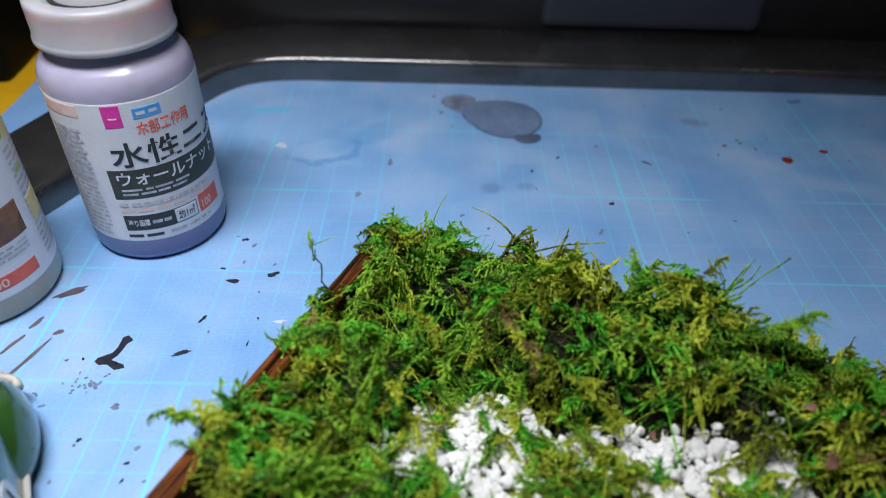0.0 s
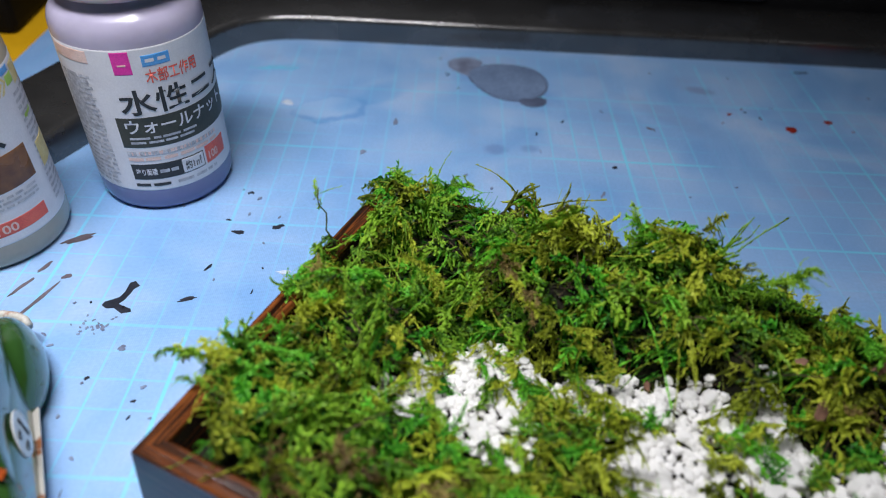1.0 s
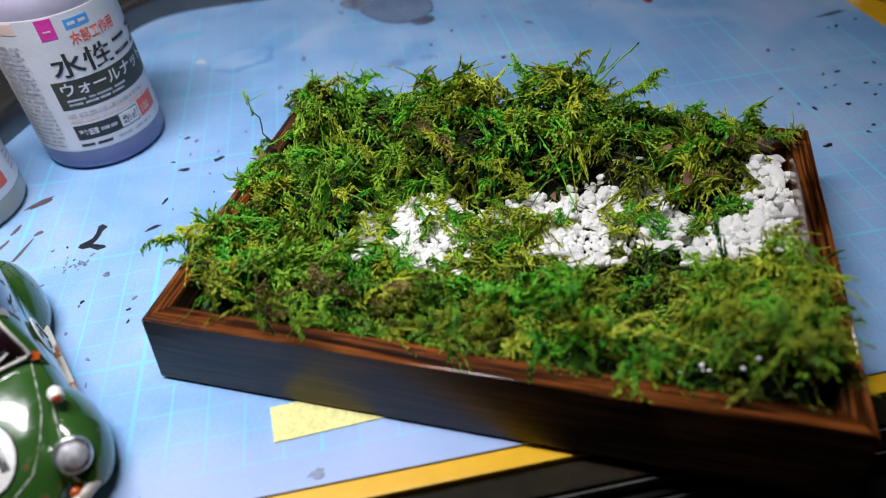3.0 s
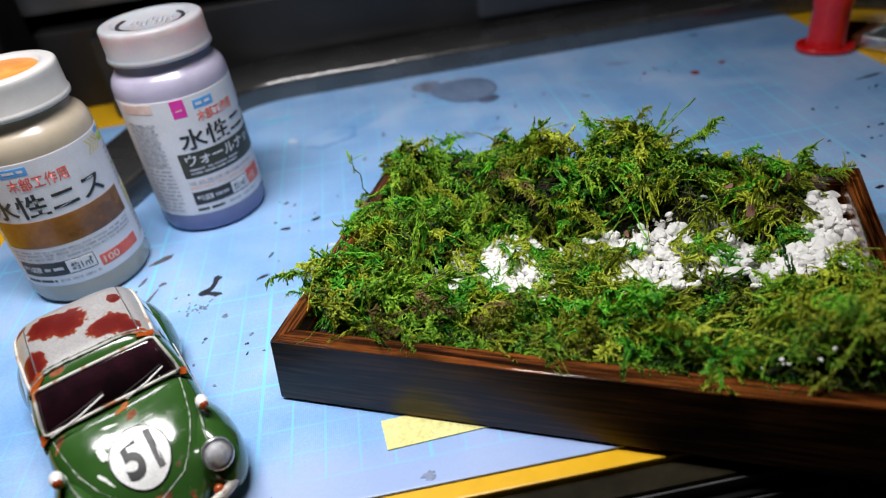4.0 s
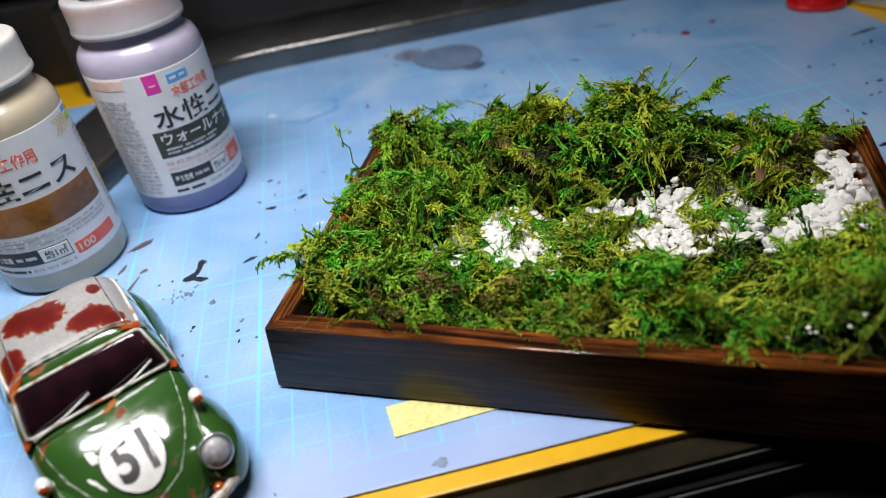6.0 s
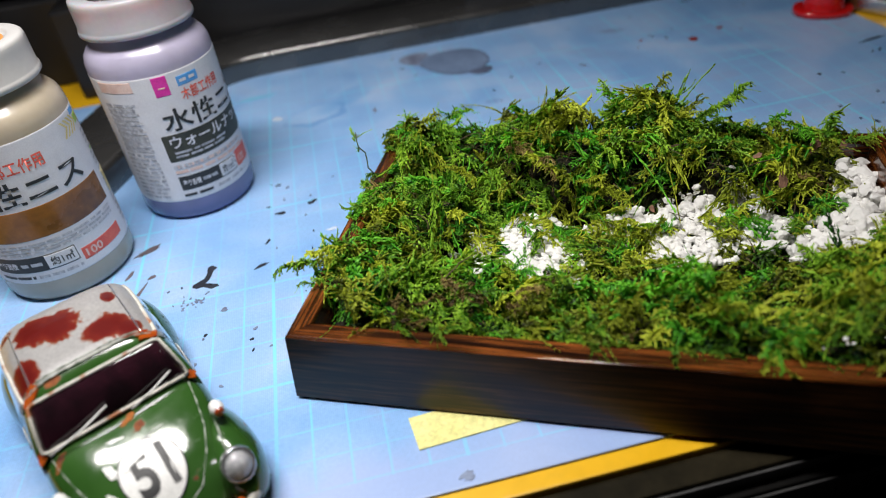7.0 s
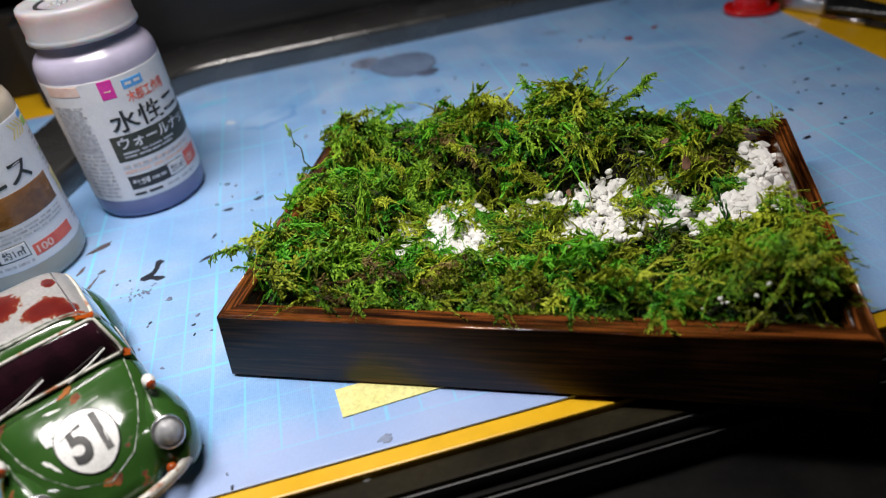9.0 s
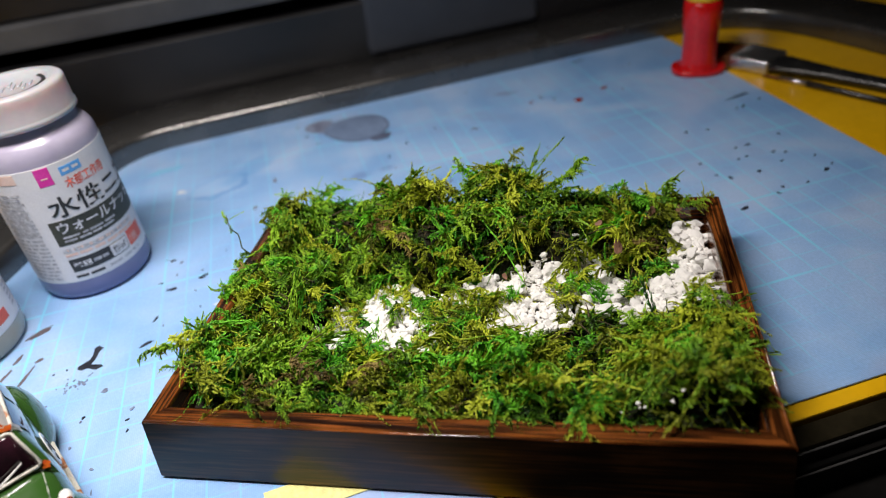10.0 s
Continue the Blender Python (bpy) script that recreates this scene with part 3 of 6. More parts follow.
# height of the planting over the tray, in the tray's own plan (metres)
def step01(x, a, b):
    t = min(1.0, max(0.0, (x - a) / (b - a)))
    return t * t * (3 - 2 * t)


# the pebbles lie in a broken chain of patches: centre, half sizes and turn of each
PATCHES = [(0.0410, 0.0425, 0.0065, 0.0070, 0.3), (0.0590, 0.0570, 0.0185, 0.0150, 0.4), (0.0690, 0.0450, 0.0095, 0.0085, 0.2), (0.1000, 0.0705, 0.0235, 0.0090, 0.30), (0.1085, 0.0560, 0.0140, 0.0105, 0.35),
           (0.1295, 0.0715, 0.0105, 0.0110, 0.4), (0.1270, 0.0830, 0.0042, 0.0075, 0.2), (0.1550, 0.0670, 0.0135, 0.0115, 0.3), (0.1630, 0.0900, 0.0080, 0.0180, 0.12), (0.1465, 0.0560, 0.0085, 0.0050, -0.4)]


def on_path(u, v):
    """1 in the middle of a pebble patch, 0 outside, softened at its edge."""
    if not 0.030 < u < 0.1700:
        return 0.0
    best, wob = 0.0, 0.16 * noise.noise(Vector((u * 160, v * 160, 2.4)))
    for cu, cv, ru, rv, turn in PATCHES:
        du, dv = u - cu, v - cv
        c, s = math.cos(turn), math.sin(turn)
        r = math.hypot((du * c + dv * s) / ru, (dv * c - du * s) / rv) + wob
        best = max(best, step01((1 - r) * min(ru, rv), -0.0020, 0.0022))
    return best


def moss_height(u, v):
    n1 = noise.noise(Vector((u * 48, v * 48, 3.1)))
    n2 = noise.noise(Vector((u * 115, v * 115, 7.7)))
    back = 0.0182 * step01(v, 0.077, 0.091) * (1 - 0.72 * step01(u, 0.108, 0.142) - 0.28 * step01(u, 0.146, 0.158)) * (0.74 + 0.26 * step01(u, 0.03, 0.08))
    left = 0.0110 * (1 - step01(u, 0.018, 0.050))
    front = 0.0085 * (1 - step01(v, 0.014, 0.042)) * step01(u, 0.010, 0.030)
    right = 0.0120 * step01(u, 0.125, 0.158) * (1 - step01(v, 0.044, 0.056))
    edge = step01(min(u + 0.006, TW - u, v + 0.002, TD + 0.006 - v), 0.004, 0.012)
    z = 0.0165 + max(back, left, front) * (1 - 0.8 * on_path(u, v)) + right + (0.0098 * n1 + 0.0070 * n2) * (1 - 0.7 * on_path(u, v))
    z -= (0.0016 - 0.0038 * step01(u, 0.146, 0.160)) * on_path(u, v)
    return 0.012 + (z - 0.012) * (0.6 + 0.4 * edge)


# brown litter kept near black, so its colour also carries the gaps' shade
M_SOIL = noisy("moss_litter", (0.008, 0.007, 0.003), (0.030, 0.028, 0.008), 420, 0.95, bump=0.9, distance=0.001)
bm = bmesh.new()
nu, nv = 88, 58
grid_v = []
for i in range(nu + 1):
    row = []
    for j in range(nv + 1):
        u = WALL + (TW - 2 * WALL) * i / nu
        v = WALL + (TD - 2 * WALL) * j / nv
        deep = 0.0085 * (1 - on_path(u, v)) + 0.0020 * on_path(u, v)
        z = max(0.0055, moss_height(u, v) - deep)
        rim = min(i, nu - i, j, nv - j)
        if rim < 3:
            z = min(z, 0.012 + 0.003 * rim)
        row.append(bm.verts.new((u, v, z)))
    grid_v.append(row)
for i in range(nu):
    for j in range(nv):
        bm.faces.new((grid_v[i][j], grid_v[i + 1][j], grid_v[i + 1][j + 1], grid_v[i][j + 1]))
skirt = [row[0] for row in grid_v] + grid_v[-1][1:] + [row[-1] for row in grid_v[::-1]][1:] + grid_v[0][::-1][1:-1]
low = [bm.verts.new((v.co.x, v.co.y, 0.0042)) for v in skirt]
for k in range(len(skirt)):
    j = (k + 1) % len(skirt)
    bm.faces.new((skirt[k], low[k], low[j], skirt[j]))
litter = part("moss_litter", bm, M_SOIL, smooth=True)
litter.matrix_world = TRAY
tagged(litter, "mat of dead moss filling the wooden tray, coloured near black as gap shade", "soil", kind="stuff")


# ---- moss: feathery shoots with scale-leaved branchlets ----
def shoot(rng, pairs=11, spread=0.26, curl=0.5, droop=None):
    """One plume, 1 long along +x: a curved stem with feathered pairs of short ropy branchlets. Points, faces and tint."""
    pts, faces, tint = [], [], []
    droop = rng.uniform(0.35, 1.25) if droop is None else droop
    sway, twist, hang = rng.uniform(-curl, curl), rng.uniform(-0.7, 0.7), rng.uniform(-0.4, 1.1)

    def bend(p):
        x, y, z = p
        return (x * (1 - 0.12 * abs(droop)), y + sway * x * x + 0.085 * math.sin(8 * x + 5 * twist) * x ** 0.5, z + 0.42 * x + 0.04 * math.sin(9 * x + 9 * twist) - droop * x * x - hang * y * y * 2.2 + twist * y * x)

    def leaf(p, d, n, length, width, t):
        s = d.cross(n).normalized() * width
        k = len(pts)
        mid = p + d * length * 0.4
        pts.extend([p, mid + s, p + d * length, mid - s])
        tint.extend([t - 0.12, t, t + 0.12, t])
        faces.extend([(k, k + 1, k + 2), (k, k + 2, k + 3)])

    def rope(p, d, n, length, rad, leaf_l, leaf_w, t0, t1, pitch):
        side = d.cross(n).normalized()
        curve, hook = rng.uniform(-1.1, 1.1), rng.uniform(-0.4, 1.3)

        def spine(f):
            return p + d * length * f + side * (length * curve * f * f) - n * (length * hook * f * f)

        segs = max(2, int(length / 0.085))
        k0 = len(pts)
        for q in range(segs + 1):
            f = q / segs
            axis = (spine(min(1, f + 0.05)) - spine(max(0, f - 0.05))).normalized()
            a1 = axis.cross(n + side * 0.01).normalized()
            a2 = a1.cross(axis)
            r = rad * (1.0 - 0.60 * f) * rng.uniform(0.75, 1.25)
            for c in range(3):
                an = math.tau * (c + 0.5 * (q % 2)) / 3
                pts.append(spine(f) + a1 * math.cos(an) * r + a2 * math.sin(an) * r)
                tint.append(t0 + (t1 - t0) * f - 0.14 + rng.uniform(-0.06, 0.06))
        for q in range(segs):
            for c in range(3):
                i, j = k0 + q * 3 + c, k0 + q * 3 + (c + 1) % 3
                faces.extend([(i, j, j + 3), (i, j + 3, i + 3)])
        count = max(3, int(length / pitch))
        for q in range(count):
            f = (q + 0.6) / count
            axis = (spine(min(1, f + 0.05)) - spine(max(0, f - 0.05))).normalized()
            roll = q * 2.4 + rng.uniform(-0.3, 0.3)
            outward = side * math.cos(roll) + n * math.sin(roll)
            taper = 1.1 - 0.5 * f
            leaf(spine(f) + outward * rad * 0.4, (axis + outward * rng.uniform(0.35, 0.75)).normalized(), (n + outward * 0.9).normalized(), leaf_l * taper, leaf_w * taper, t0 + (t1 - t0) * f + 0.05)

    up = Vector((0, 0, 1))
    for q in range(pairs):
        f = (q + 0.5) / pairs
        for sg in (-1, 1):
            if rng.random() < 0.10:
                continue
            reach = spread * min(1.0, 0.55 + 2.2 * f) * (1.06 - f) ** 0.34 * rng.uniform(0.65, 1.25)
            if reach < 0.035:
                continue
            a = radians(rng.uniform(46, 80) - 16 * f)
            at_p = Vector((f + rng.uniform(-0.015, 0.015), 0, 0))
            d = Vector((math.cos(a), sg * math.sin(a), rng.uniform(-0.18, 0.30))).normalized()
            n = (up + Vector((rng.uniform(-0.3, 0.3), rng.uniform(-0.3, 0.3), 0))).normalized()
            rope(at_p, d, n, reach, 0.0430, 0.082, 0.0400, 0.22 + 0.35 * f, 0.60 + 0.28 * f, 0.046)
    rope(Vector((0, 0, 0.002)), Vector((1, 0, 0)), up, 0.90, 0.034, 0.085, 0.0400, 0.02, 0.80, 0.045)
    return np.array([bend(p) for p in pts]), np.array(faces), np.array(tint)


srng = random.Random(11)
SHOOTS = [shoot(srng, srng.choice([10, 11, 12]), srng.uniform(0.22, 0.36), srng.uniform(0.4, 1.4)) for _ in range(32)]
SHOOTS += [shoot(srng, 13, srng.uniform(0.24, 0.30), 0.35, srng.uniform(0.40, 0.55)) for _ in range(8)]      # flat, straight ones for fronds
M_MOSS = [
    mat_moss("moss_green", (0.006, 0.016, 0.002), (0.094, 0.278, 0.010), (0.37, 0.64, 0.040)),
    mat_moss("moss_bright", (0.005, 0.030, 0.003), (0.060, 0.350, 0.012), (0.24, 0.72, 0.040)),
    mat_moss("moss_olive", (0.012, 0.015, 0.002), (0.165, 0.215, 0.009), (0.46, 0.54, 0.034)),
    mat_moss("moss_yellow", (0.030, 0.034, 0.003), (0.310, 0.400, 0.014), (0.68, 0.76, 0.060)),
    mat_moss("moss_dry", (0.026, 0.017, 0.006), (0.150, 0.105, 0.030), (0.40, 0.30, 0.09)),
]


def clear_of_boards(q, hang):
    """Keep leaves out of the wood: low ones inside the tray, high ones over the boards' top."""
    u, v, z = q[:, 0], q[:, 1], q[:, 2]
    v[:] = np.where(v < -0.0004, -0.0004 + (v + 0.0004) * 0.1, v)       # little hangs over the boards
    u[:] = np.where(u < 0.001, 0.001 + (u - 0.001) * hang, u)
    low = z < TH - 0.004
    u[low], v[low] = np.clip(u[low], WALL + 0.0003, TW - WALL - 0.0003), np.clip(v[low], WALL + 0.0003, TD - WALL - 0.0003)
    over = (u < WALL) | (u > TW - WALL) | (v < WALL) | (v > TD - WALL)
    out = np.maximum(np.maximum(-u, u - TW), np.maximum(-v, v - TD)).clip(0)
    q[:, 2] = np.where(over, np.maximum(z, TH + 0.0004 - 2.0 * (out - 0.001).clip(0)), z)
    return q


def moss_mesh(name, rows, hang=1.0):
    """rows: (place, azimuth, pitch, roll, length, template, material). All shoots in one mesh."""
    vs, fs, ms, ts, base = [], [], [], [], 0
    tr = random.Random(len(rows))
    for p, az, pitch, roll, size, k, mi in rows:
        pts, faces, tint = SHOOTS[k]
        # shoots below the heap's surface are tinted dark, painting shade into the gaps
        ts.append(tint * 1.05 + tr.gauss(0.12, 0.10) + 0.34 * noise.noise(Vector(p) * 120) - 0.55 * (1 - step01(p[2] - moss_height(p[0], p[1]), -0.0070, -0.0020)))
        r = np.array(Euler((roll, -pitch, az), "XYZ").to_matrix())
        vs.append(clear_of_boards(pts @ r.T * size + np.array(p), hang))
        fs.append(faces + base)
        ms.append(np.full(len(faces), mi))
        base += len(pts)
    v, f, mi = np.concatenate(vs), np.concatenate(fs), np.concatenate(ms)
    me = bpy.data.meshes.new(name)
    me.vertices.add(len(v))
    me.vertices.foreach_set("co", v.astype(np.float32).ravel())
    me.loops.add(len(f) * 3)
    me.loops.foreach_set("vertex_index", f.astype(np.int32).ravel())
    me.polygons.add(len(f))
    me.polygons.foreach_set("loop_start", np.arange(0, len(f) * 3, 3, dtype=np.int32))
    me.polygons.foreach_set("material_index", mi.astype(np.int32))
    for mm in M_MOSS:
        me.materials.append(mm)
    me.update(calc_edges=True)
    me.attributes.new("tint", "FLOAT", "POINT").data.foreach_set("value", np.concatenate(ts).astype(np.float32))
    return me


mrng = random.Random(23)


def moss_tone(u, v):
    """Greener to the left and in front, more olive and dry on the far bank."""
    n = noise.noise(Vector((u * 45, v * 45, 1.3)))
    far, r = step01(v, 0.06, 0.09) * step01(u, 0.03, 0.07), mrng.random()
    w = [0.42 - 0.20 * far + 0.25 * (1 - step01(u, 0.03, 0.07)), 0.20 - 0.12 * far + 0.22 * max(0, n), 0.27 + 0.23 * far, 0.13 + 0.03 * far, 0.02 + 0.10 * far + 0.15 * far * max(0, -n - 0.15)]
    t = r * sum(w)
    for k, x in enumerate(w):
        t -= x
        if t <= 0:
            return 2 if k == 4 and v > 0.092 else k
    return 0


rows = []


def bare_spot(u, v):
    path = max(on_path(u, v), on_path(u, v + 0.0035), 0.8 * on_path(u, v - 0.002))
    if mrng.random() < path * 0.94:
        return True
    if mrng.random() < step01(u, 0.160, 0.168) * step01(v, 0.058, 0.068) * 0.97:      # bare inner wall at the far right
        return True
    return u < 0.022 and v < 0.020 and u + v < 0.0225 and mrng.random() < 0.97           # bare near left corner


def overhang(v):
    """Where the moss hangs out over the tray's left side."""
    return 0.024 < v < 0.034 or 0.056 < v < 0.074 or v > 0.104


def moss_row(u, v, lie, lift, tone, size, depth):
    """One shoot on the heap's surface, turned so that it stays clear of the boards."""
    path = on_path(u, v)
    z = moss_height(u, v) + lift * (1 - path)
    du = (moss_height(u + 0.002, v) - moss_height(u - 0.002, v)) / 0.004
    dv = (moss_height(u, v + 0.002) - moss_height(u, v - 0.002)) / 0.004
    steep = math.hypot(du, dv)
    az = math.atan2(-dv, -du) + mrng.gauss(0, 1.2) if steep > 0.9 and mrng.random() < 0.12 else lie + mrng.gauss(0, 0.8)
    if 0.076 < v < 0.092 and u > 0.045 and math.sin(az) < -0.3 and mrng.random() < 0.7:
        az = -az
    if v < 0.020 and math.sin(az) < 0.15:
        az = mrng.uniform(0.2, 2.94)
    if u > TW - 0.020 and v > 0.055 and math.cos(az) > -0.25:
        az = mrng.uniform(1.9, 4.4)
    if u < 0.016 and not overhang(v) and math.cos(az) < 0.1:
        az = mrng.uniform(-1.4, 1.4)
    if min(u, TD - v) < WALL + 0.004 or u > TW - WALL - 0.004:
        z, depth = max(z, TH + 0.0015), 0.0
    if v < 0.014:
        z, depth = max(z, TH - 0.004), depth * 0.4
    pitch = mrng.gauss(0.0, 0.24) - 0.15 * min(1.0, steep)
    if v < 0.014 or u > TW - 0.015 or u < 0.004:
        size *= 0.72
    rows.append(((u, v, max(0.009, z - depth - 0.0015)), az, pitch, mrng.gauss(0, 0.65), size * (1 - 0.35 * path), mrng.randrange(len(SHOOTS)), tone))


# tufts, each a round rosette with its own lie, colour and height
tufts = 0
while tufts < 250:
    cu, cv = mrng.uniform(0.002, TW - 0.004), mrng.uniform(0.006, TD + 0.001)
    if bare_spot(cu, cv):
        continue
    tufts += 1
    lie, tone, lift = (mrng.choice((0.0, math.pi)) + mrng.gauss(0, 0.7) if cv > 0.07 and cu > 0.05 else mrng.uniform(-math.pi, math.pi)), moss_tone(cu, cv), mrng.gauss(0.0, 0.0036)
    big, radius = mrng.uniform(0.8, 1.25), mrng.uniform(0.0040, 0.0092)
    for _ in range(int(5 + radius * 720)):
        r, phi = radius * mrng.random() ** 0.5, mrng.uniform(-math.pi, math.pi)
        u, v = cu + r * math.cos(phi), cv + r * math.sin(phi)
        right_end = TW + 0.001 if v < 0.052 else TW - 0.0095
        if not ((-0.002 if overhang(v) else 0.0075) < u < right_end and (0.0035 if u > 0.150 else 0.0068) < v < TD + 0.001) or bare_spot(u, v):
            continue
        dome = 1 - (r / radius) ** 2
        moss_row(u, v, phi if mrng.random() < 0.30 else lie, lift + 0.0080 * dome - 0.0044, tone if mrng.random() < 0.85 else moss_tone(u, v), mrng.uniform(0.0070, 0.0122) * big, mrng.random() ** 2 * 0.0045)
# the full heap in the near right corner, spilling over both boards
for _ in range(30):
    cu, cv = mrng.uniform(0.140, TW - 0.003), mrng.uniform(0.0075, 0.048)
    tone, lie = mrng.choice((0, 0, 2, 2, 3)), mrng.uniform(-math.pi, math.pi)
    for _ in range(10):
        u, v = cu + mrng.gauss(0, 0.0030), cv + mrng.gauss(0, 0.0030)
        if 0.130 < u < TW - 0.001 and 0.0050 < v < 0.056 and on_path(u, v) < 0.2:
            moss_row(u, v, lie, 0.0010, tone, mrng.uniform(0.0070, 0.0120), mrng.random() ** 2 * 0.0040)
# an even cover between the tufts, set a little deeper and so tinted darker
for i in range(48):
    for j in range(31):
        u, v = 0.010 + (TW - 0.020) * (i + mrng.random()) / 48, 0.009 + (TD - 0.019) * (j + mrng.random()) / 31
        if on_path(u, v) > 0.60 or bare_spot(u, v) or mrng.random() < 0.38 - 0.34 * step01(v, 0.072, 0.080):
            continue
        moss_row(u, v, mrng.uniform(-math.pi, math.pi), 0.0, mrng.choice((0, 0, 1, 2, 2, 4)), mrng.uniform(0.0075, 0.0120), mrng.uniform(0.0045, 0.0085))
# a close fringe along the front board
for k in range(120):
    u, v = 0.026 + (TW - 0.036) * (k + mrng.random()) / 120, mrng.uniform(0.0060, 0.0105)
    rows.append(((u, v, mrng.uniform(TH - 0.005, TH + 0.001)), mrng.choice((0.3, 2.8)) + mrng.gauss(0, 0.5), mrng.gauss(0.15, 0.25), mrng.gauss(0, 0.4), mrng.uniform(0.0055, 0.0095), mrng.randrange(len(SHOOTS)), moss_tone(u, v)))
# larger fronds lying on top, along the bank and down the near heap
for _ in range(170):
    u, v = mrng.uniform(0.014, 0.158), mrng.choice((mrng.uniform(0.016, 0.046), mrng.uniform(0.074, 0.106), mrng.uniform(0.016, 0.106)))
    if bare_spot(u, v) or on_path(u, v) > 0.2:
        continue
    az = mrng.choice((0.0, math.pi)) + mrng.gauss(0, 0.55) if v > 0.07 else mrng.uniform(-math.pi, math.pi)
    if v < 0.026 and math.sin(az) < 0.1:
        az = -az
    if u > 0.145 and math.cos(az) > 0:
        az = math.pi - az
    tone = moss_tone(u, v)
    rows.append(((u, v, moss_height(u, v) + mrng.uniform(-0.0010, 0.0016)), az, mrng.gauss(-0.05, 0.16), mrng.gauss(0, 0.5), mrng.uniform(0.0115, 0.0165), mrng.randrange(len(SHOOTS)), mrng.choice((tone, tone, 3, 1, 0)) if u > 0.05 else mrng.choice((0, 0, 1, 1, tone))))
# strands that have slid down over the pebbles
for (u0, v0), (u1, v1), count in (((0.046, 0.066), (0.050, 0.046), 8), ((0.054, 0.070), (0.064, 0.056), 6), ((0.062, 0.070), (0.076, 0.058), 9), ((0.070, 0.066), (0.080, 0.050), 9),
                                  ((0.078, 0.070), (0.094, 0.060), 8), ((0.066, 0.040), (0.090, 0.048), 7), ((0.050, 0.042), (0.060, 0.038), 6), ((0.088, 0.058), (0.104, 0.066), 8),
                                  ((0.117, 0.058), (0.124, 0.078), 9), ((0.121, 0.084), (0.128, 0.064), 5), ((0.138, 0.064), (0.146, 0.078), 9), ((0.036, 0.056), (0.042, 0.048), 5), ((0.112, 0.066), (0.120, 0.070), 5)):
    for k in range(int(count * 1.3)):
        f = (k + mrng.random() * 0.5) / (count * 1.3)
        u, v = u0 + (u1 - u0) * f + mrng.gauss(0, 0.0011), v0 + (v1 - v0) * f + mrng.gauss(0, 0.0011)
        rows.append(((u, v, moss_height(u, v) + 0.0022), math.atan2(v1 - v0, u1 - u0) + mrng.gauss(0, 0.45), mrng.gauss(0.02, 0.12), mrng.gauss(0, 0.4), mrng.uniform(0.0060, 0.0105), mrng.randrange(len(SHOOTS)), mrng.choice((0, 1, 3, 3, 3))))
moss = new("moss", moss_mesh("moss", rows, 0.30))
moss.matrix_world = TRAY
tagged(moss, "feathery green and olive moss heaped in the wooden tray", "moss", kind="stuff")


def sprig(rows, label):
    """A single shoot that stands out of the moss."""
    ob = new("moss_sprig", moss_mesh("moss_sprig", rows))
    ob.matrix_world = TRAY
    return tagged(ob, label, "moss sprig", "stray moss sprigs")


def curved(a, b, sag, steps, size, tones, spread=0.5, seed=0):
    """Shoots strung along an arch from a to b."""
    r, a, b = random.Random(seed), Vector(a), Vector(b)
    az = math.atan2(b.y - a.y, b.x - a.x)
    pitch = math.atan2(b.z - a.z, (b.xy - a.xy).length)
    out = []
    for k in range(steps):
        f = k / max(1, steps)
        p = a.lerp(b, f) + Vector((0, 0, sag * 4 * f * (1 - f)))
        out.append((tuple(p), az + r.gauss(0, spread), pitch + 0.18 + r.gauss(0, 0.25), r.gauss(0, 0.4), size * (1.1 - 0.5 * f), r.randrange(len(SHOOTS)), r.choice(tones)))
    return out



def frond(points, size, tones, seed, spread=0.35):
    """A long arching frond: plumes strung closely along a line of points, all pointing onwards."""
    r, out = random.Random(seed), []
    pts = [Vector(p) for p in points]
    for p, q in zip(pts, pts[1:]):
        d = q - p
        n = max(2, int(d.length / 0.0016))
        for k in range(n):
            at = p.lerp(q, k / n)
            out.append((tuple(at), math.atan2(d.y, d.x) + r.gauss(0, spread), math.atan2(d.z, d.xy.length) + 0.05 + r.gauss(0, 0.22), r.gauss(0, 0.6), size * r.uniform(0.75, 1.15), r.randrange(32, 40), r.choice(tones)))
    return out


sprig(frond([(0.012, 0.026, 0.0290), (0.003, 0.0245, 0.0305), (-0.0040, 0.0235, 0.0300)], 0.0092, (0, 0, 3), 1, 0.25), "pale green moss shoot hanging over the tray's side")
sprig(frond([(0.008, 0.031, 0.0280), (0.001, 0.0320, 0.0300)], 0.0060, (0, 1), 2), "bright green moss shoot over the tray's side")
sprig(frond([(0.006, 0.020, 0.0260), (0.000, 0.0190, 0.0265)], 0.0050, (0, 3), 13), "short green moss shoot over the tray's side")
sprig(frond([(0.0930, 0.103, 0.0350), (0.0880, 0.104, 0.0420), (0.0815, 0.104, 0.0455)], 0.0070, (0, 1, 0), 3, 0.5), "dark green moss tuft on the crest of the bank")
sprig(frond([(0.0990, 0.103, 0.0350), (0.0935, 0.104, 0.0390)], 0.0060, (0, 2), 4, 0.6), "dark green moss tuft on the crest of the bank")
sprig(frond([(0.1110, 0.103, 0.0360), (0.1190, 0.104, 0.0400), (0.1240, 0.104, 0.0440)], 0.0070, (0, 0, 3), 5, 0.25), "green moss shoot pointing up from the bank")
sprig(frond([(0.1030, 0.104, 0.0350), (0.1080, 0.104, 0.0385), (0.1130, 0.104, 0.0425)], 0.0050, (2, 3), 6, 0.3), "yellow-green curled moss shoot on the bank")
sprig(frond([(0.1310, 0.102, 0.0330), (0.1380, 0.104, 0.0350), (0.1480, 0.104, 0.0310)], 0.0060, (0, 1), 7, 0.5), "green moss shoot at the end of the bank")
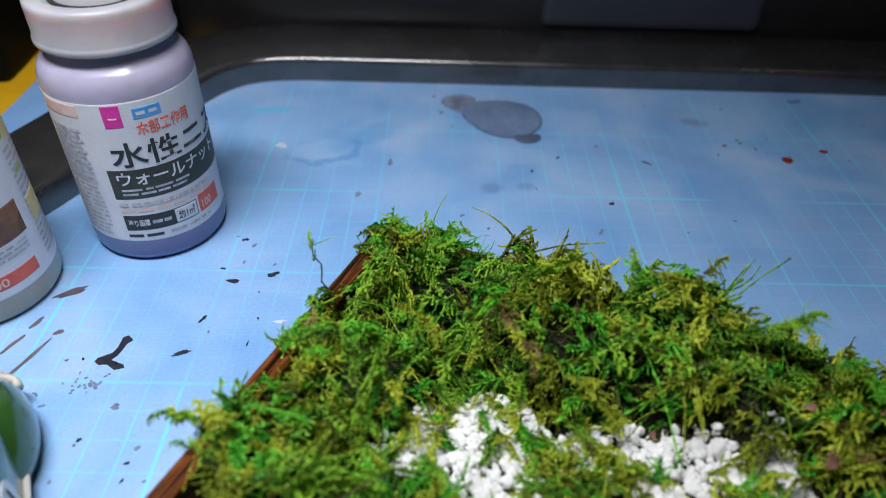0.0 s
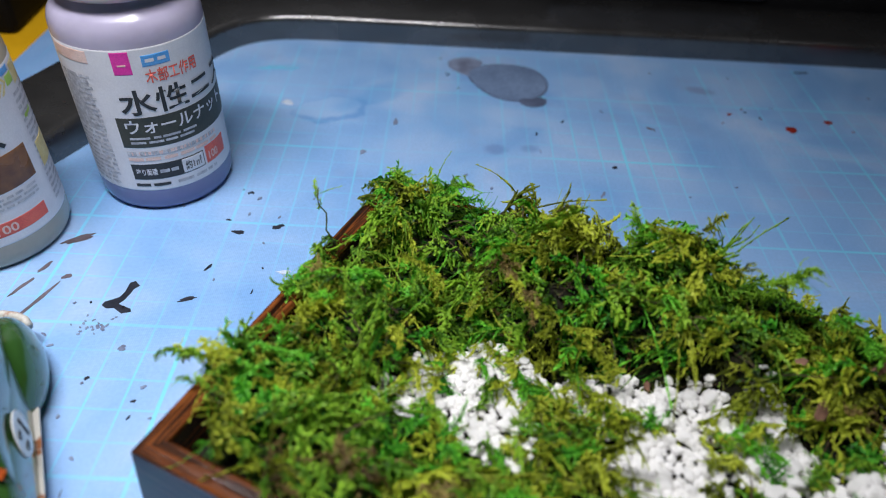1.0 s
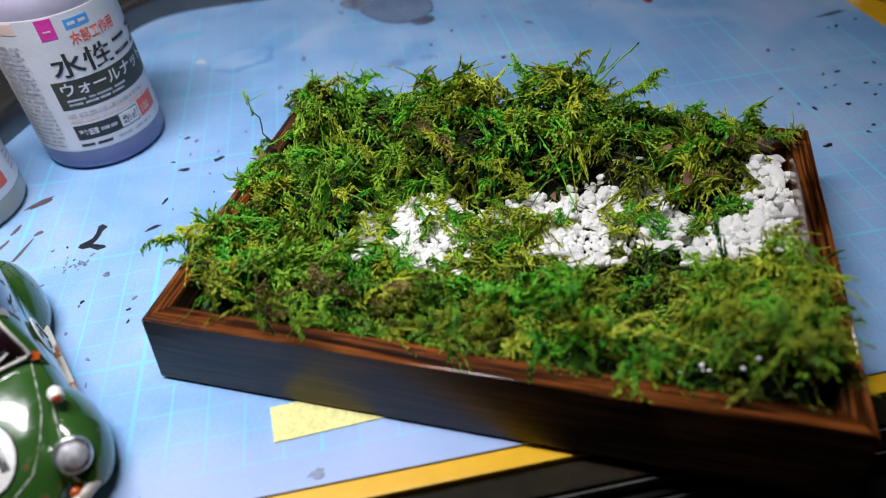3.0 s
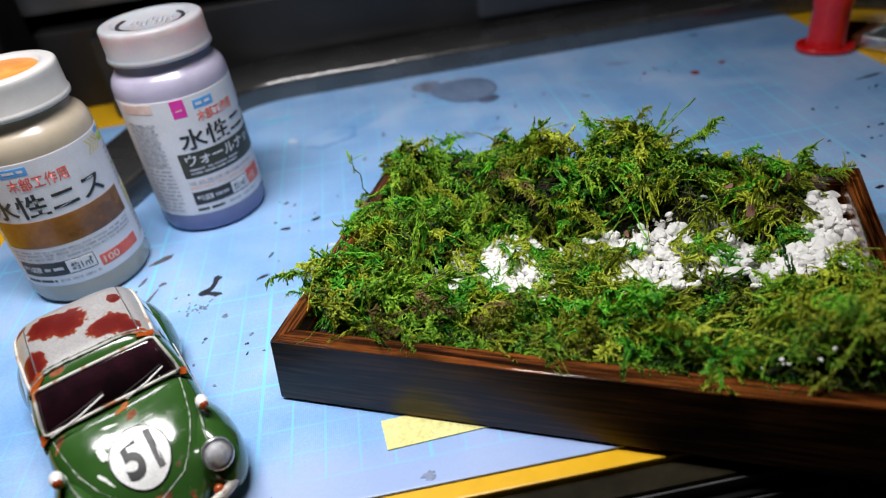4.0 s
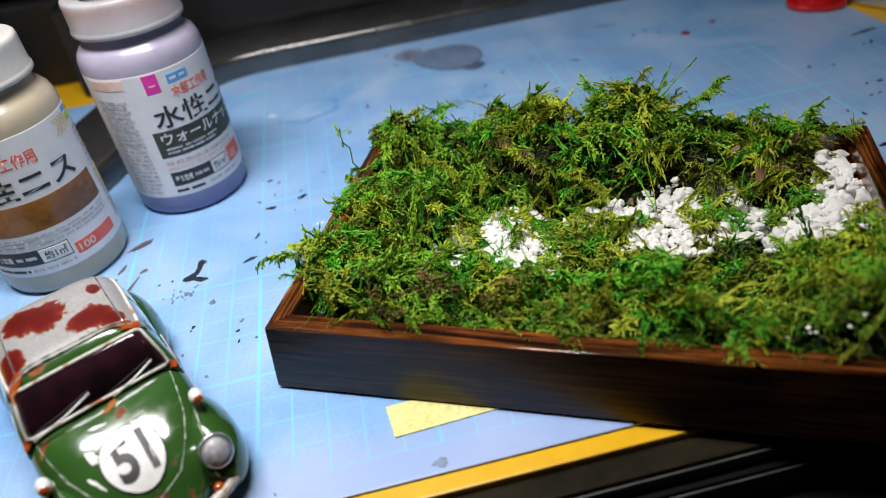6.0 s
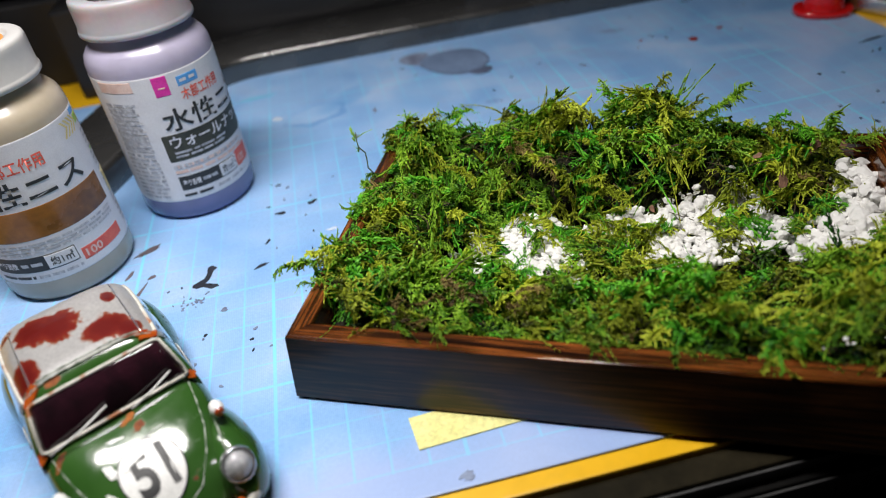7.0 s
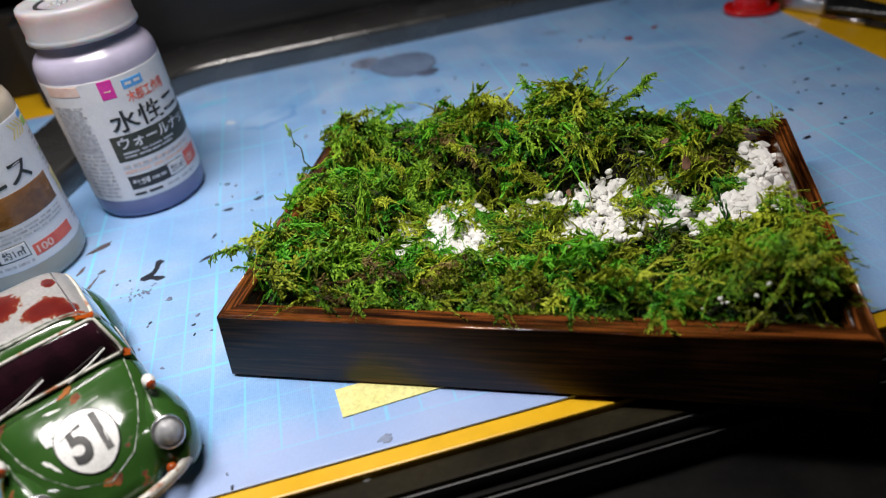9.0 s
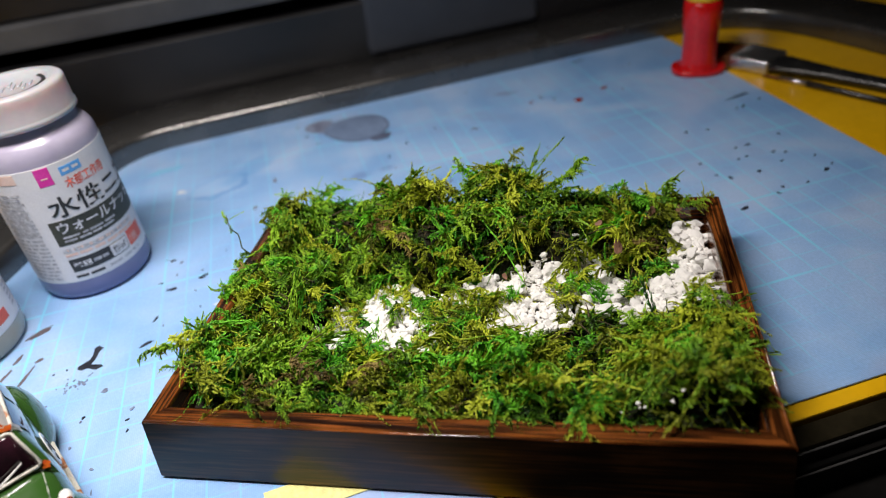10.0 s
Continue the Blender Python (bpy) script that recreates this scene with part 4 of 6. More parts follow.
sprig(curved((0.150, 0.040, 0.020), (0.1600, 0.0560, 0.0310), 0.001, 9, 0.009, (2, 3), 0.4, 8), "tall olive moss shoot beside the pebble path")
sprig(curved((0.022, 0.106, 0.032), (0.0330, 0.1080, 0.0370), 0.0, 14, 0.006, (0, 0, 1), 1.6, 9), "round green moss tuft on the bank")
sprig(curved((0.006, 0.101, 0.029), (0.0110, 0.1050, 0.0350), 0.0, 14, 0.006, (0, 0, 1), 1.6, 10), "round green moss tuft on the bank")
sprig(curved((0.1225, 0.0100, 0.0240), (0.1290, 0.0085, 0.0270), 0.0020, 18, 0.0070, (1, 3), 0.8, 12), "bright yellow-green moss tuft at the tray's edge")
sprig(frond([(0.1600, 0.106, 0.0250), (0.1680, 0.1075, 0.0275)], 0.0070, (0, 2), 18, 0.6), "olive green moss tuft in the tray's far corner")
sprig(frond([(0.0500, 0.085, 0.0350), (0.0580, 0.078, 0.0370), (0.0650, 0.072, 0.0345)], 0.0065, (4, 4, 3), 14, 0.45), "golden brown dry moss frond on the bank")
sprig(frond([(0.0240, 0.078, 0.0300), (0.0330, 0.075, 0.0315), (0.0400, 0.072, 0.0295)], 0.0055, (3, 3, 0), 15, 0.3), "pale yellow-green moss frond on the bank")
sprig(frond([(0.0730, 0.079, 0.0250), (0.0810, 0.076, 0.0265), (0.0880, 0.072, 0.0240)], 0.0060, (3, 3, 2), 16, 0.3), "pale yellow-green moss frond below the bank")
sprig(frond([(0.0590, 0.014, 0.0270), (0.0650, 0.020, 0.0285), (0.0690, 0.0255, 0.0265)], 0.0060, (4, 3, 4), 17, 0.45), "golden dry moss frond near the tray's front")

# thin bare stems
M_STEM = noisy("stem_brown", (0.055, 0.035, 0.016), (0.12, 0.085, 0.04), 400, 0.8, bump=0.3)
M_STEMG = noisy("stem_green", (0.04, 0.065, 0.018), (0.10, 0.13, 0.04), 400, 0.7, bump=0.3)
for a, b, sag, rad, mm in (((0.004, 0.076, 0.026), (-0.0015, 0.0775, 0.0440), 0.0, 0.00032, M_STEMG), ((0.058, 0.106, 0.036), (0.066, 0.109, 0.0425), 0.0015, 0.00013, M_STEM),
                           ((0.060, 0.092, 0.026), (0.098, 0.088, 0.030), 0.003, 0.0003, M_STEM),
                           ((0.084, 0.086, 0.017), (0.112, 0.084, 0.019), 0.004, 0.00025, M_STEM), ((0.150, 0.030, 0.026), (0.162, 0.036, 0.030), 0.001, 0.0004, M_STEM),
                           ((0.118, 0.084, 0.022), (0.138, 0.090, 0.029), 0.002, 0.00025, M_STEM), ((0.038, 0.020, 0.024), (0.047, 0.030, 0.031), 0.002, 0.0003, M_STEM)):
    bm = bmesh.new()
    a, b = Vector(a), Vector(b)
    tube(bm, [a.lerp(b, f / 7) + Vector((0.0006 * math.sin(f * 2.1), 0.0006 * math.cos(f * 1.7), sag * 4 * (f / 7) * (1 - f / 7))) for f in range(8)], rad, 6, 0.5)
    ob = part("dry_stem", bm, mm, smooth=True)
    ob.matrix_world = TRAY
    tagged(ob, "thin dry stem sticking out of the moss", "stem", "dry stems")
# leaf bud at the tip of the tall stem
sprig([((-0.0016, 0.0775, 0.0405), 1.2, 1.2, 0.0, 0.0045, 3, 0), ((-0.0010, 0.0773, 0.0365), 2.0, 1.0, 0.3, 0.0035, 5, 0)], "slender moss stalk with a leafy tip")
brng = random.Random(77)
bm = bmesh.new()
for _ in range(340):
    u, v = brng.uniform(0.020, 0.150), brng.uniform(0.024, TD - 0.010)
    if on_path(u, v) > 0.2 and brng.random() < 0.8:
        continue
    z = moss_height(u, v) - brng.uniform(0.0005, 0.006)
    az, ln = brng.uniform(0, 6.28), brng.uniform(0.006, 0.016)
    a = Vector((u, v, z))
    d = Vector((math.cos(az), math.sin(az), brng.uniform(-0.25, 0.35)))
    w = Vector((-d.y, d.x, brng.uniform(-0.5, 0.5)))
    k1, k2 = brng.uniform(-0.003, 0.003), brng.uniform(1.5, 4)
    tube(bm, [a + d * ln * f / 5 + w * k1 * math.sin(k2 * f / 5) for f in range(6)], brng.uniform(0.00012, 0.00026), 4, 0.5)
twigs = part("moss_stems", bm, M_STEM)
twigs.matrix_world = TRAY
tagged(twigs, "tangle of fine brown dead moss stems", "moss", kind="stuff")

# ---- white pebbles ----
M_PEBBLE = noisy("pebble_white", (0.88, 0.865, 0.83), (0.93, 0.92, 0.90), 500, 0.75, bump=0.45, distance=0.0004, speck=0.35)
prng = random.Random(41)
PEBBLES = []
for k in range(14):
    bm = bmesh.new()
    bmesh.ops.create_icosphere(bm, subdivisions=2, radius=1.0)
    off = Vector((prng.uniform(0, 50), prng.uniform(0, 50), prng.uniform(0, 50)))
    cuts = [Vector((prng.gauss(0, 1), prng.gauss(0, 1), prng.gauss(0, 1))).normalized() for _ in range(9)]
    for vt in bm.verts:
        p = vt.co.copy()
        for c in cuts:                      # knocked-off facets
            d = p.dot(c) - 0.56
            if d > 0:
                p -= c * d * 0.93
        vt.co = p * (1 + 0.16 * noise.noise(p * 1.6 + off) + 0.06 * noise.noise(p * 5 + off))
    me = bpy.data.meshes.new("pebble")
    bm.to_mesh(me)
    bm.free()
    me.materials.append(M_PEBBLE)
    PEBBLES.append(me)
placed = []
tries = 0
while len(placed) < 300 and tries < 40000:
    tries += 1
    u, v = prng.uniform(0.031, 0.171), prng.uniform(0.039, 0.108)
    if on_path(u, v) < 0.55 or (u > 0.1685):
        continue
    gap = noise.noise(Vector((u * 75, v * 75, 9.2)))
    if gap < -0.45 and u < 0.12:
        continue
    size = prng.uniform(0.0013, 0.0026) * (0.80 + 0.46 * step01(u, 0.06, 0.16))
    lift = 0.0
    near = [q for q in placed if math.hypot(q[0] - u, q[1] - v) < (q[3] + size) * 0.54]
    if near:
        if prng.random() < (0.965 if u < 0.15 else 0.90) or len(near) > 3:
            continue
        lift = 0.0016
    placed.append((u, v, moss_height(u, v) - 0.0018 + size * 0.7 + lift, size))
for u, v, z, size in placed:
    ob = new("pebble", PEBBLES[prng.randrange(14)])
    sc = size * Vector((prng.uniform(0.85, 1.25), prng.uniform(0.85, 1.15), prng.uniform(0.65, 0.95)))
    ob.matrix_world = TRAY @ Matrix.LocRotScale((u, v, z), Euler((prng.gauss(0, 0.4), prng.gauss(0, 0.4), prng.uniform(0, 6.28))), sc)
    tagged(ob, "small white angular pebble in the tray's moss", "pebble", "white pebbles")
bm = bmesh.new()
for _ in range(6500):                        # fine white crumbs between them
    u, v = prng.uniform(0.032, 0.172), prng.uniform(0.040, 0.108)
    if on_path(u, v) < 0.22 or u > 0.1675:
        u, v = prng.uniform(0.132, 0.150), prng.uniform(0.0068, 0.0085)
        if prng.random() < 0.9990:
            continue
    s = prng.uniform(0.0006, 0.0016) if v > 0.02 else prng.uniform(0.0003, 0.0006)
    bmesh.ops.create_icosphere(bm, subdivisions=1, radius=s, matrix=Matrix.LocRotScale((u, v, moss_height(u, v) - 0.0015 + prng.uniform(0, 0.0008)), Euler((prng.uniform(0, 3), prng.uniform(0, 3), 0)), (1.2, 0.9, 0.8)))
ob = part("stone_crumbs", bm, M_PEBBLE)
ob.matrix_world = TRAY
tagged(ob, "fine white stone crumbs between the pebbles", "gravel", kind="stuff")
# flakes of bark in the moss
M_BARK = noisy("bark_pink", (0.20, 0.10, 0.065), (0.32, 0.17, 0.11), 250, 0.8, bump=0.6)
for u, v, z, s in ((0.137, 0.0815, 0.0255, 0.0022), (0.149, 0.1005, 0.0270, 0.0022), (0.131, 0.094, 0.027, 0.0013), (0.098, 0.077, 0.0165, 0.0011), (0.160, 0.108, 0.0235, 0.0014)):
    bm = bmesh.new()
    slab(bm, blob(prng, 0, 0, s, s * 0.75, prng.uniform(0, 3), 0.35, 16), -0.0003, 0.0003)
    ob = part("bark_flake", bm, M_BARK)
    ob.matrix_world = TRAY @ pose(u, v, z, prng.uniform(40, 80), prng.uniform(-20, 20), prng.uniform(-30, 30))
    tagged(ob, "pinkish brown flake of bark caught in the moss", "bark flake", "bark flakes")


# ---- varnish bottles ----
def mat_body(name, top, low, split):
    """Cloudy plastic, its colour darker towards the bottle's foot."""
    m, nodes, links, b = mat_base(name, top, 0.27, Subsurface_Weight=0.65, Coat_Weight=0.35, Coat_Roughness=0.12)
    b.inputs["Subsurface Radius"].default_value = (0.010, 0.010, 0.011)
    tc = nodes.new("ShaderNodeTexCoord")
    sep = nodes.new("ShaderNodeSeparateXYZ")
    links.new(tc.outputs["Object"], sep.inputs[0])
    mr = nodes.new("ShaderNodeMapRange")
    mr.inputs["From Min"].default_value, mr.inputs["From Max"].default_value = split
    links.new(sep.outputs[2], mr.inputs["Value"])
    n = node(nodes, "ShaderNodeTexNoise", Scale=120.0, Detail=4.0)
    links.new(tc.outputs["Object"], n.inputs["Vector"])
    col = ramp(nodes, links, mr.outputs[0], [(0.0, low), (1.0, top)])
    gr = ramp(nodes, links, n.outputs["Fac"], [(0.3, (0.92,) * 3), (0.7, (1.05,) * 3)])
    links.new(mixed(nodes, links, 1.0, col, gr, "MULTIPLY"), b.inputs["Base Color"])
    bumped(nodes, links, b, n.outputs["Fac"], 0.05, 0.0004)
    return m


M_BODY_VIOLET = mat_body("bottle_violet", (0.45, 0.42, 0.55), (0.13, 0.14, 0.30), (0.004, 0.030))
M_BODY_CREAM = mat_body("bottle_cream", (0.50, 0.43, 0.33), (0.36, 0.33, 0.28), (0.004, 0.030))
M_CAP = noisy("cap_cloudy", (0.40, 0.385, 0.42), (0.46, 0.44, 0.47), 60, 0.35, bump=0.02, speck=0.15, Subsurface_Weight=0.3)
M_CAPW = noisy("cap_white", (0.52, 0.51, 0.50), (0.57, 0.56, 0.55), 60, 0.35, bump=0.02, speck=0.15)
M_LABEL = noisy("label_white", (0.70, 0.69, 0.73), (0.75, 0.74, 0.77), 200, 0.5, bump=0.1, speck=0.3)
M_PRINT_BLACK = noisy("print_black", (0.020, 0.020, 0.022), (0.035, 0.035, 0.035), 300, 0.5, bump=0.05)
M_PRINT_DARK = noisy("print_walnut", (0.030, 0.032, 0.024), (0.055, 0.055, 0.040), 120, 0.5, bump=0.05)
M_PRINT_OAK = noisy("print_maple", (0.13, 0.050, 0.014), (0.36, 0.135, 0.020), 55, 0.28, bump=0.05)
M_PRINT_PINK = noisy("print_pink", (0.72, 0.03, 0.34), (0.78, 0.05, 0.40), 300, 0.5, bump=0.05)
M_PRINT_BLUE = noisy("print_blue", (0.10, 0.36, 0.78), (0.14, 0.42, 0.82), 300, 0.5, bump=0.05)
M_PRINT_RED = noisy("print_red", (0.72, 0.10, 0.07), (0.80, 0.15, 0.10), 300, 0.5, bump=0.05)
M_PRINT_PEACH = noisy("print_peach", (0.78, 0.52, 0.44), (0.84, 0.62, 0.55), 300, 0.5, bump=0.05)
M_PRINT_GREY = noisy("print_grey", (0.36, 0.36, 0.40), (0.62, 0.62, 0.66), 600, 0.5, bump=0.05, fine=2500)
M_PRINT_YELLOW = noisy("print_yellow", (0.70, 0.56, 0.22), (0.80, 0.68, 0.34), 300, 0.5, bump=0.05)
M_PRINT_GREEN = noisy("print_green", (0.35, 0.58, 0.08), (0.45, 0.66, 0.12), 300, 0.5, bump=0.05)
M_CAPDISC = noisy("cap_disc_orange", (0.62, 0.22, 0.04), (0.72, 0.30, 0.07), 200, 0.45, bump=0.05)
R_BODY = 0.0235


def arc_print(parent, az0, az1, z0, z1, material, name="print_block", label="", lift=0.00012):
    """A printed field on the round label."""
    bm = bmesh.new()
    r = R_BODY + lift
    e = min(0.0003, (z1 - z0) * 0.2)
    spun(bm, [(R_BODY, z0), (r, z0 + 0.00003), (r, z0 + e), (r, z1 - e), (r, z1 - 0.00003), (R_BODY, z1)], max(4, int(abs(az1 - az0) / 3)), (az0, az1))
    return part(name, bm, material, parent, label, True)


def arc_text(parent, words, az0, az1, z0, z1, material, lift=0.00025):
    """Lettering wrapped round the label, from az0 to az1 (degrees), between two heights."""
    curve = bpy.data.curves.new("lettering", "FONT")
    curve.body = words
    curve.resolution_u = 3
    curve.offset = 0.017
    tmp = new("lettering", curve)
    bpy.context.view_layer.update()
    me = bpy.data.meshes.new_from_object(tmp.evaluated_get(bpy.context.evaluated_depsgraph_get()))
    bpy.data.objects.remove(tmp)
    co = np.empty(len(me.vertices) * 3)
    me.vertices.foreach_get("co", co)
    co = co.reshape(-1, 3)
    (x0, y0), (x1, y1) = co[:, :2].min(0), co[:, :2].max(0)
    az = np.radians(az0 + (co[:, 0] - x0) / (x1 - x0) * (az1 - az0))
    z = z0 + (co[:, 1] - y0) / (y1 - y0) * (z1 - z0)
    r = R_BODY + lift
    me.vertices.foreach_set("co", np.stack([r * np.cos(az), r * np.sin(az), z], 1).ravel())
    me.materials.clear()
    me.materials.append(material)
    me.update()
    ob = new("lettering", me)
    ob.parent = parent
    return ob


def text_bars(parent, az0, az1, z0, z1, lines, material, seed):
    """Lines of print too small to read, as plain bars."""
    r = random.Random(seed)
    bm = bmesh.new()
    rad = R_BODY + 0.00019
    for k in range(lines):
        zc = z1 - (k + 0.5) * (z1 - z0) / lines
        h = (z1 - z0) / lines * 0.26
        a = az0
        while a < az1 - 2:
            w = min(r.uniform(5, 16), az1 - a)
            spun(bm, [(rad, zc - h), (rad, zc + h)], max(2, int(w / 4)), (a, a + w))
            a += w + r.uniform(1.2, 3)
    return part("small_print", bm, material, parent)


def bottle(m, label, body_mat, cap_mat, top_mat, design):
    root = thing("varnish_bottle", m, label, "bottle", "varnish bottles")
    bm = bmesh.new()
    spun(bm, [(0, 0.0012), (0.0181, 0.0010), (0.0195, 0.0002), (0.0211, 0.0002), (0.0226, 0.0012), (0.0234, 0.0032), (0.0235, 0.006), (0.0235, 0.0632), (0.0233, 0.0656),
              (0.0225, 0.0680), (0.0210, 0.0699), (0.0197, 0.0709), (0.0192, 0.0718), (0.0191, 0.0780), (0, 0.0780)], 72)
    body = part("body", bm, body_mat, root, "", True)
    bm = bmesh.new()
    spun(bm, [(0.0192, 0.0752), (0.0206, 0.0751), (0.0210, 0.0755), (0.0210, 0.0767), (0.0207, 0.0772), (0.0205, 0.0776), (0.0205, 0.0850), (0.0205, 0.0866), (0.0203, 0.0875), (0.0198, 0.0880), (0.0190, 0.0882),
              (0.0163, 0.0882), (0.0154, 0.0880), (0.0150, 0.0869), (0, 0.0869)], 72)
    cap = part("cap", bm, cap_mat, root, "cloudy plastic screw cap", True)
    bm = bmesh.new()
    if top_mat is M_CAPDISC:
        spun(bm, [(0, 0.0872), (0.0141, 0.0872), (0.0143, 0.0870)], 48)
        part("cap_disc", bm, top_mat, cap, "orange disc in the cap", True)
    else:
        spun(bm, [(0.0122, 0.0869), (0.0123, 0.0873), (0.0137, 0.0873), (0.0138, 0.0869)], 48, (150, 400))
        part("cap_ring", bm, M_PRINT_BLACK, cap, "dark embossed ring on the cap", True)
        bm = bmesh.new()
        r = random.Random(3)
        for k in range(9):
            x, y = -0.008 + 0.002 * k, r.uniform(-0.003, 0.003)
            box(bm, x, y - r.uniform(0.001, 0.004), 0.0869, x + 0.0011, y + r.uniform(0.001, 0.004), 0.0874, 0.0002, 1)
        part("cap_relief", bm, cap_mat, cap)
    bm = bmesh.new()
    spun(bm, [(R_BODY - 0.0001, 0.0093), (R_BODY + 0.00006, 0.0095), (R_BODY + 0.00006, 0.0100), (R_BODY + 0.00006, 0.0613), (R_BODY + 0.00006, 0.0618), (R_BODY - 0.0001, 0.0620)], 96, (-235, 35))
    paper = part("label", bm, M_LABEL, root, "white printed paper label", True)
    design(paper)
    return root


def design_walnut(p):
    arc_print(p, -88, -75, 0.0537, 0.0612, M_PRINT_PINK)
    arc_print(p, -84.5, -78.5, 0.0565, 0.0571, M_PRINT_PEACH, lift=0.00016)
    arc_print(p, -67, -46, 0.0558, 0.0595, M_PRINT_BLUE)
    text_bars(p, -64.5, -49, 0.0566, 0.0588, 1, M_LABEL, 1)
    arc_text(p, "木部工作用", -67, -24, 0.0501, 0.0549, M_PRINT_RED)
    arc_text(p, "水性ニス", -91, 15, 0.0395, 0.0485, M_PRINT_BLACK)
    arc_print(p, -98, 22, 0.0272, 0.0385, M_PRINT_DARK)
    arc_text(p, "ウォールナット", -92, 2, 0.0325, 0.0377, M_LABEL)
    text_bars(p, -91, -36, 0.0283, 0.0316, 2, M_PRINT_GREY, 2)
    text_bars(p, -97, -18, 0.0213, 0.0261, 2, M_PRINT_PEACH, 3)
    text_bars(p, -97, -20, 0.0234, 0.0263, 1, M_PRINT_GREY, 8)
    arc_print(p, -97, -57, 0.0142, 0.0205, M_PRINT_BLACK)
    arc_text(p, "塗り面積", -94, -77, 0.0160, 0.0188, M_LABEL)
    text_bars(p, -75, -60, 0.0160, 0.0186, 1, M_PRINT_GREY, 4)
    arc_print(p, -57, -36, 0.0142, 0.0205, M_PRINT_BLACK)
    arc_print(p, -56.4, -36.8, 0.0146, 0.0201, M_LABEL, lift=0.00016)
    arc_text(p, "約1㎡", -54, -39, 0.0155, 0.0192, M_PRINT_BLACK)
    arc_print(p, -34, -8, 0.0142, 0.0213, M_PRINT_RED)
    arc_text(p, "100", -31, -20, 0.0155, 0.0188, M_PRINT_PEACH)
    text_bars(p, -97, -66, 0.0108, 0.0131, 1, M_PRINT_BLACK, 5)
    text_bars(p, -63, -24, 0.0108, 0.0131, 1, M_PRINT_GREY, 6)
    arc_print(p, -142, -106, 0.0569, 0.0611, M_PRINT_PEACH)
    text_bars(p, -143, -109, 0.0110, 0.0532, 22, M_PRINT_GREY, 7)
    arc_print(p, -142, -112, 0.0327, 0.0516, M_PRINT_GREY, lift=0.00010)


def design_maple(p):
    arc_print(p, -124, -111, 0.0537, 0.0612, M_PRINT_PINK)
    arc_print(p, -101, -78, 0.0569, 0.0602, M_PRINT_BLUE)
    text_bars(p, -98, -81, 0.0577, 0.0597, 1, M_LABEL, 11)
    arc_text(p, "木部工作用", -99, -49, 0.0511, 0.0562, M_PRINT_RED)
    arc_text(p, "水性ニス", -128, -22, 0.0401, 0.0495, M_PRINT_BLACK)
    arc_print(p, -136, -8, 0.0272, 0.0387, M_PRINT_OAK)
    text_bars(p, -128, -60, 0.0296, 0.0361, 2, M_PRINT_OAK, 12)
    text_bars(p, -134, -12, 0.0213, 0.0261, 3, M_PRINT_GREY, 13)
    arc_print(p, -134, -86, 0.0142, 0.0205, M_PRINT_BLACK)
    arc_text(p, "塗り面積", -131, -110, 0.0160, 0.0188, M_LABEL)
    text_bars(p, -107, -89, 0.0160, 0.0186, 1, M_PRINT_GREY, 14)
    arc_print(p, -86, -60, 0.0142, 0.0205, M_PRINT_BLACK)
    arc_print(p, -85.4, -60.8, 0.0146, 0.0201, M_LABEL, lift=0.00016)
    arc_text(p, "約1㎡", -82, -63, 0.0155, 0.0192, M_PRINT_BLACK)
    arc_print(p, -57, -12, 0.0127, 0.0176, M_PRINT_RED)
    arc_text(p, "100", -54, -38, 0.0135, 0.0167, M_PRINT_PEACH)
    text_bars(p, -134, -100, 0.0108, 0.0131, 1, M_PRINT_BLACK, 15)
    text_bars(p, -97, -60, 0.0108, 0.0131, 1, M_PRINT_GREY, 16)
    for k in range(4):                      # pale yellow chevrons
        a = -24 + 5 * k
        bm = bmesh.new()
        r = R_BODY + 0.0002
        pts = [(a, 0.0601), (a + 6, 0.0574), (a, 0.0542), (a + 2.6, 0.0542), (a + 8.6, 0.0574), (a + 2.6, 0.0601)]
        vs = [bm.verts.new((r * math.cos(radians(q)), r * math.sin(radians(q)), z)) for q, z in pts]
        bm.faces.new((vs[0], vs[1], vs[4], vs[5]))
        bm.faces.new((vs[1], vs[2], vs[3], vs[4]))
        part("chevron", bm, M_PRINT_YELLOW, p)
    arc_print(p, -3, 8, 0.0592, 0.0612, M_PRINT_BLUE)
    arc_print(p, 0, 10, 0.0555, 0.0586, M_PRINT_GREEN)
    arc_print(p, 11, 26, 0.0540, 0.0604, M_PRINT_YELLOW)
    arc_print(p, 6, 20, 0.0432, 0.0450, M_PRINT_GREEN)
    arc_print(p, 4, 27, 0.0262, 0.0352, M_PRINT_YELLOW, lift=0.00021)
    text_bars(p, 2, 30, 0.0133, 0.0532, 18, M_PRINT_GREY, 17)


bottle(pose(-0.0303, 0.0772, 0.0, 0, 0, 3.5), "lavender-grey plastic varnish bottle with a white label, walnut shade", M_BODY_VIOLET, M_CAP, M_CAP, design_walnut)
bottle(pose(-0.0775, 0.0402, 0.0, 0, 0, 2), "cream plastic varnish bottle with a white label, maple-brown band", M_BODY_CREAM, M_CAPW, M_CAPDISC, design_maple)


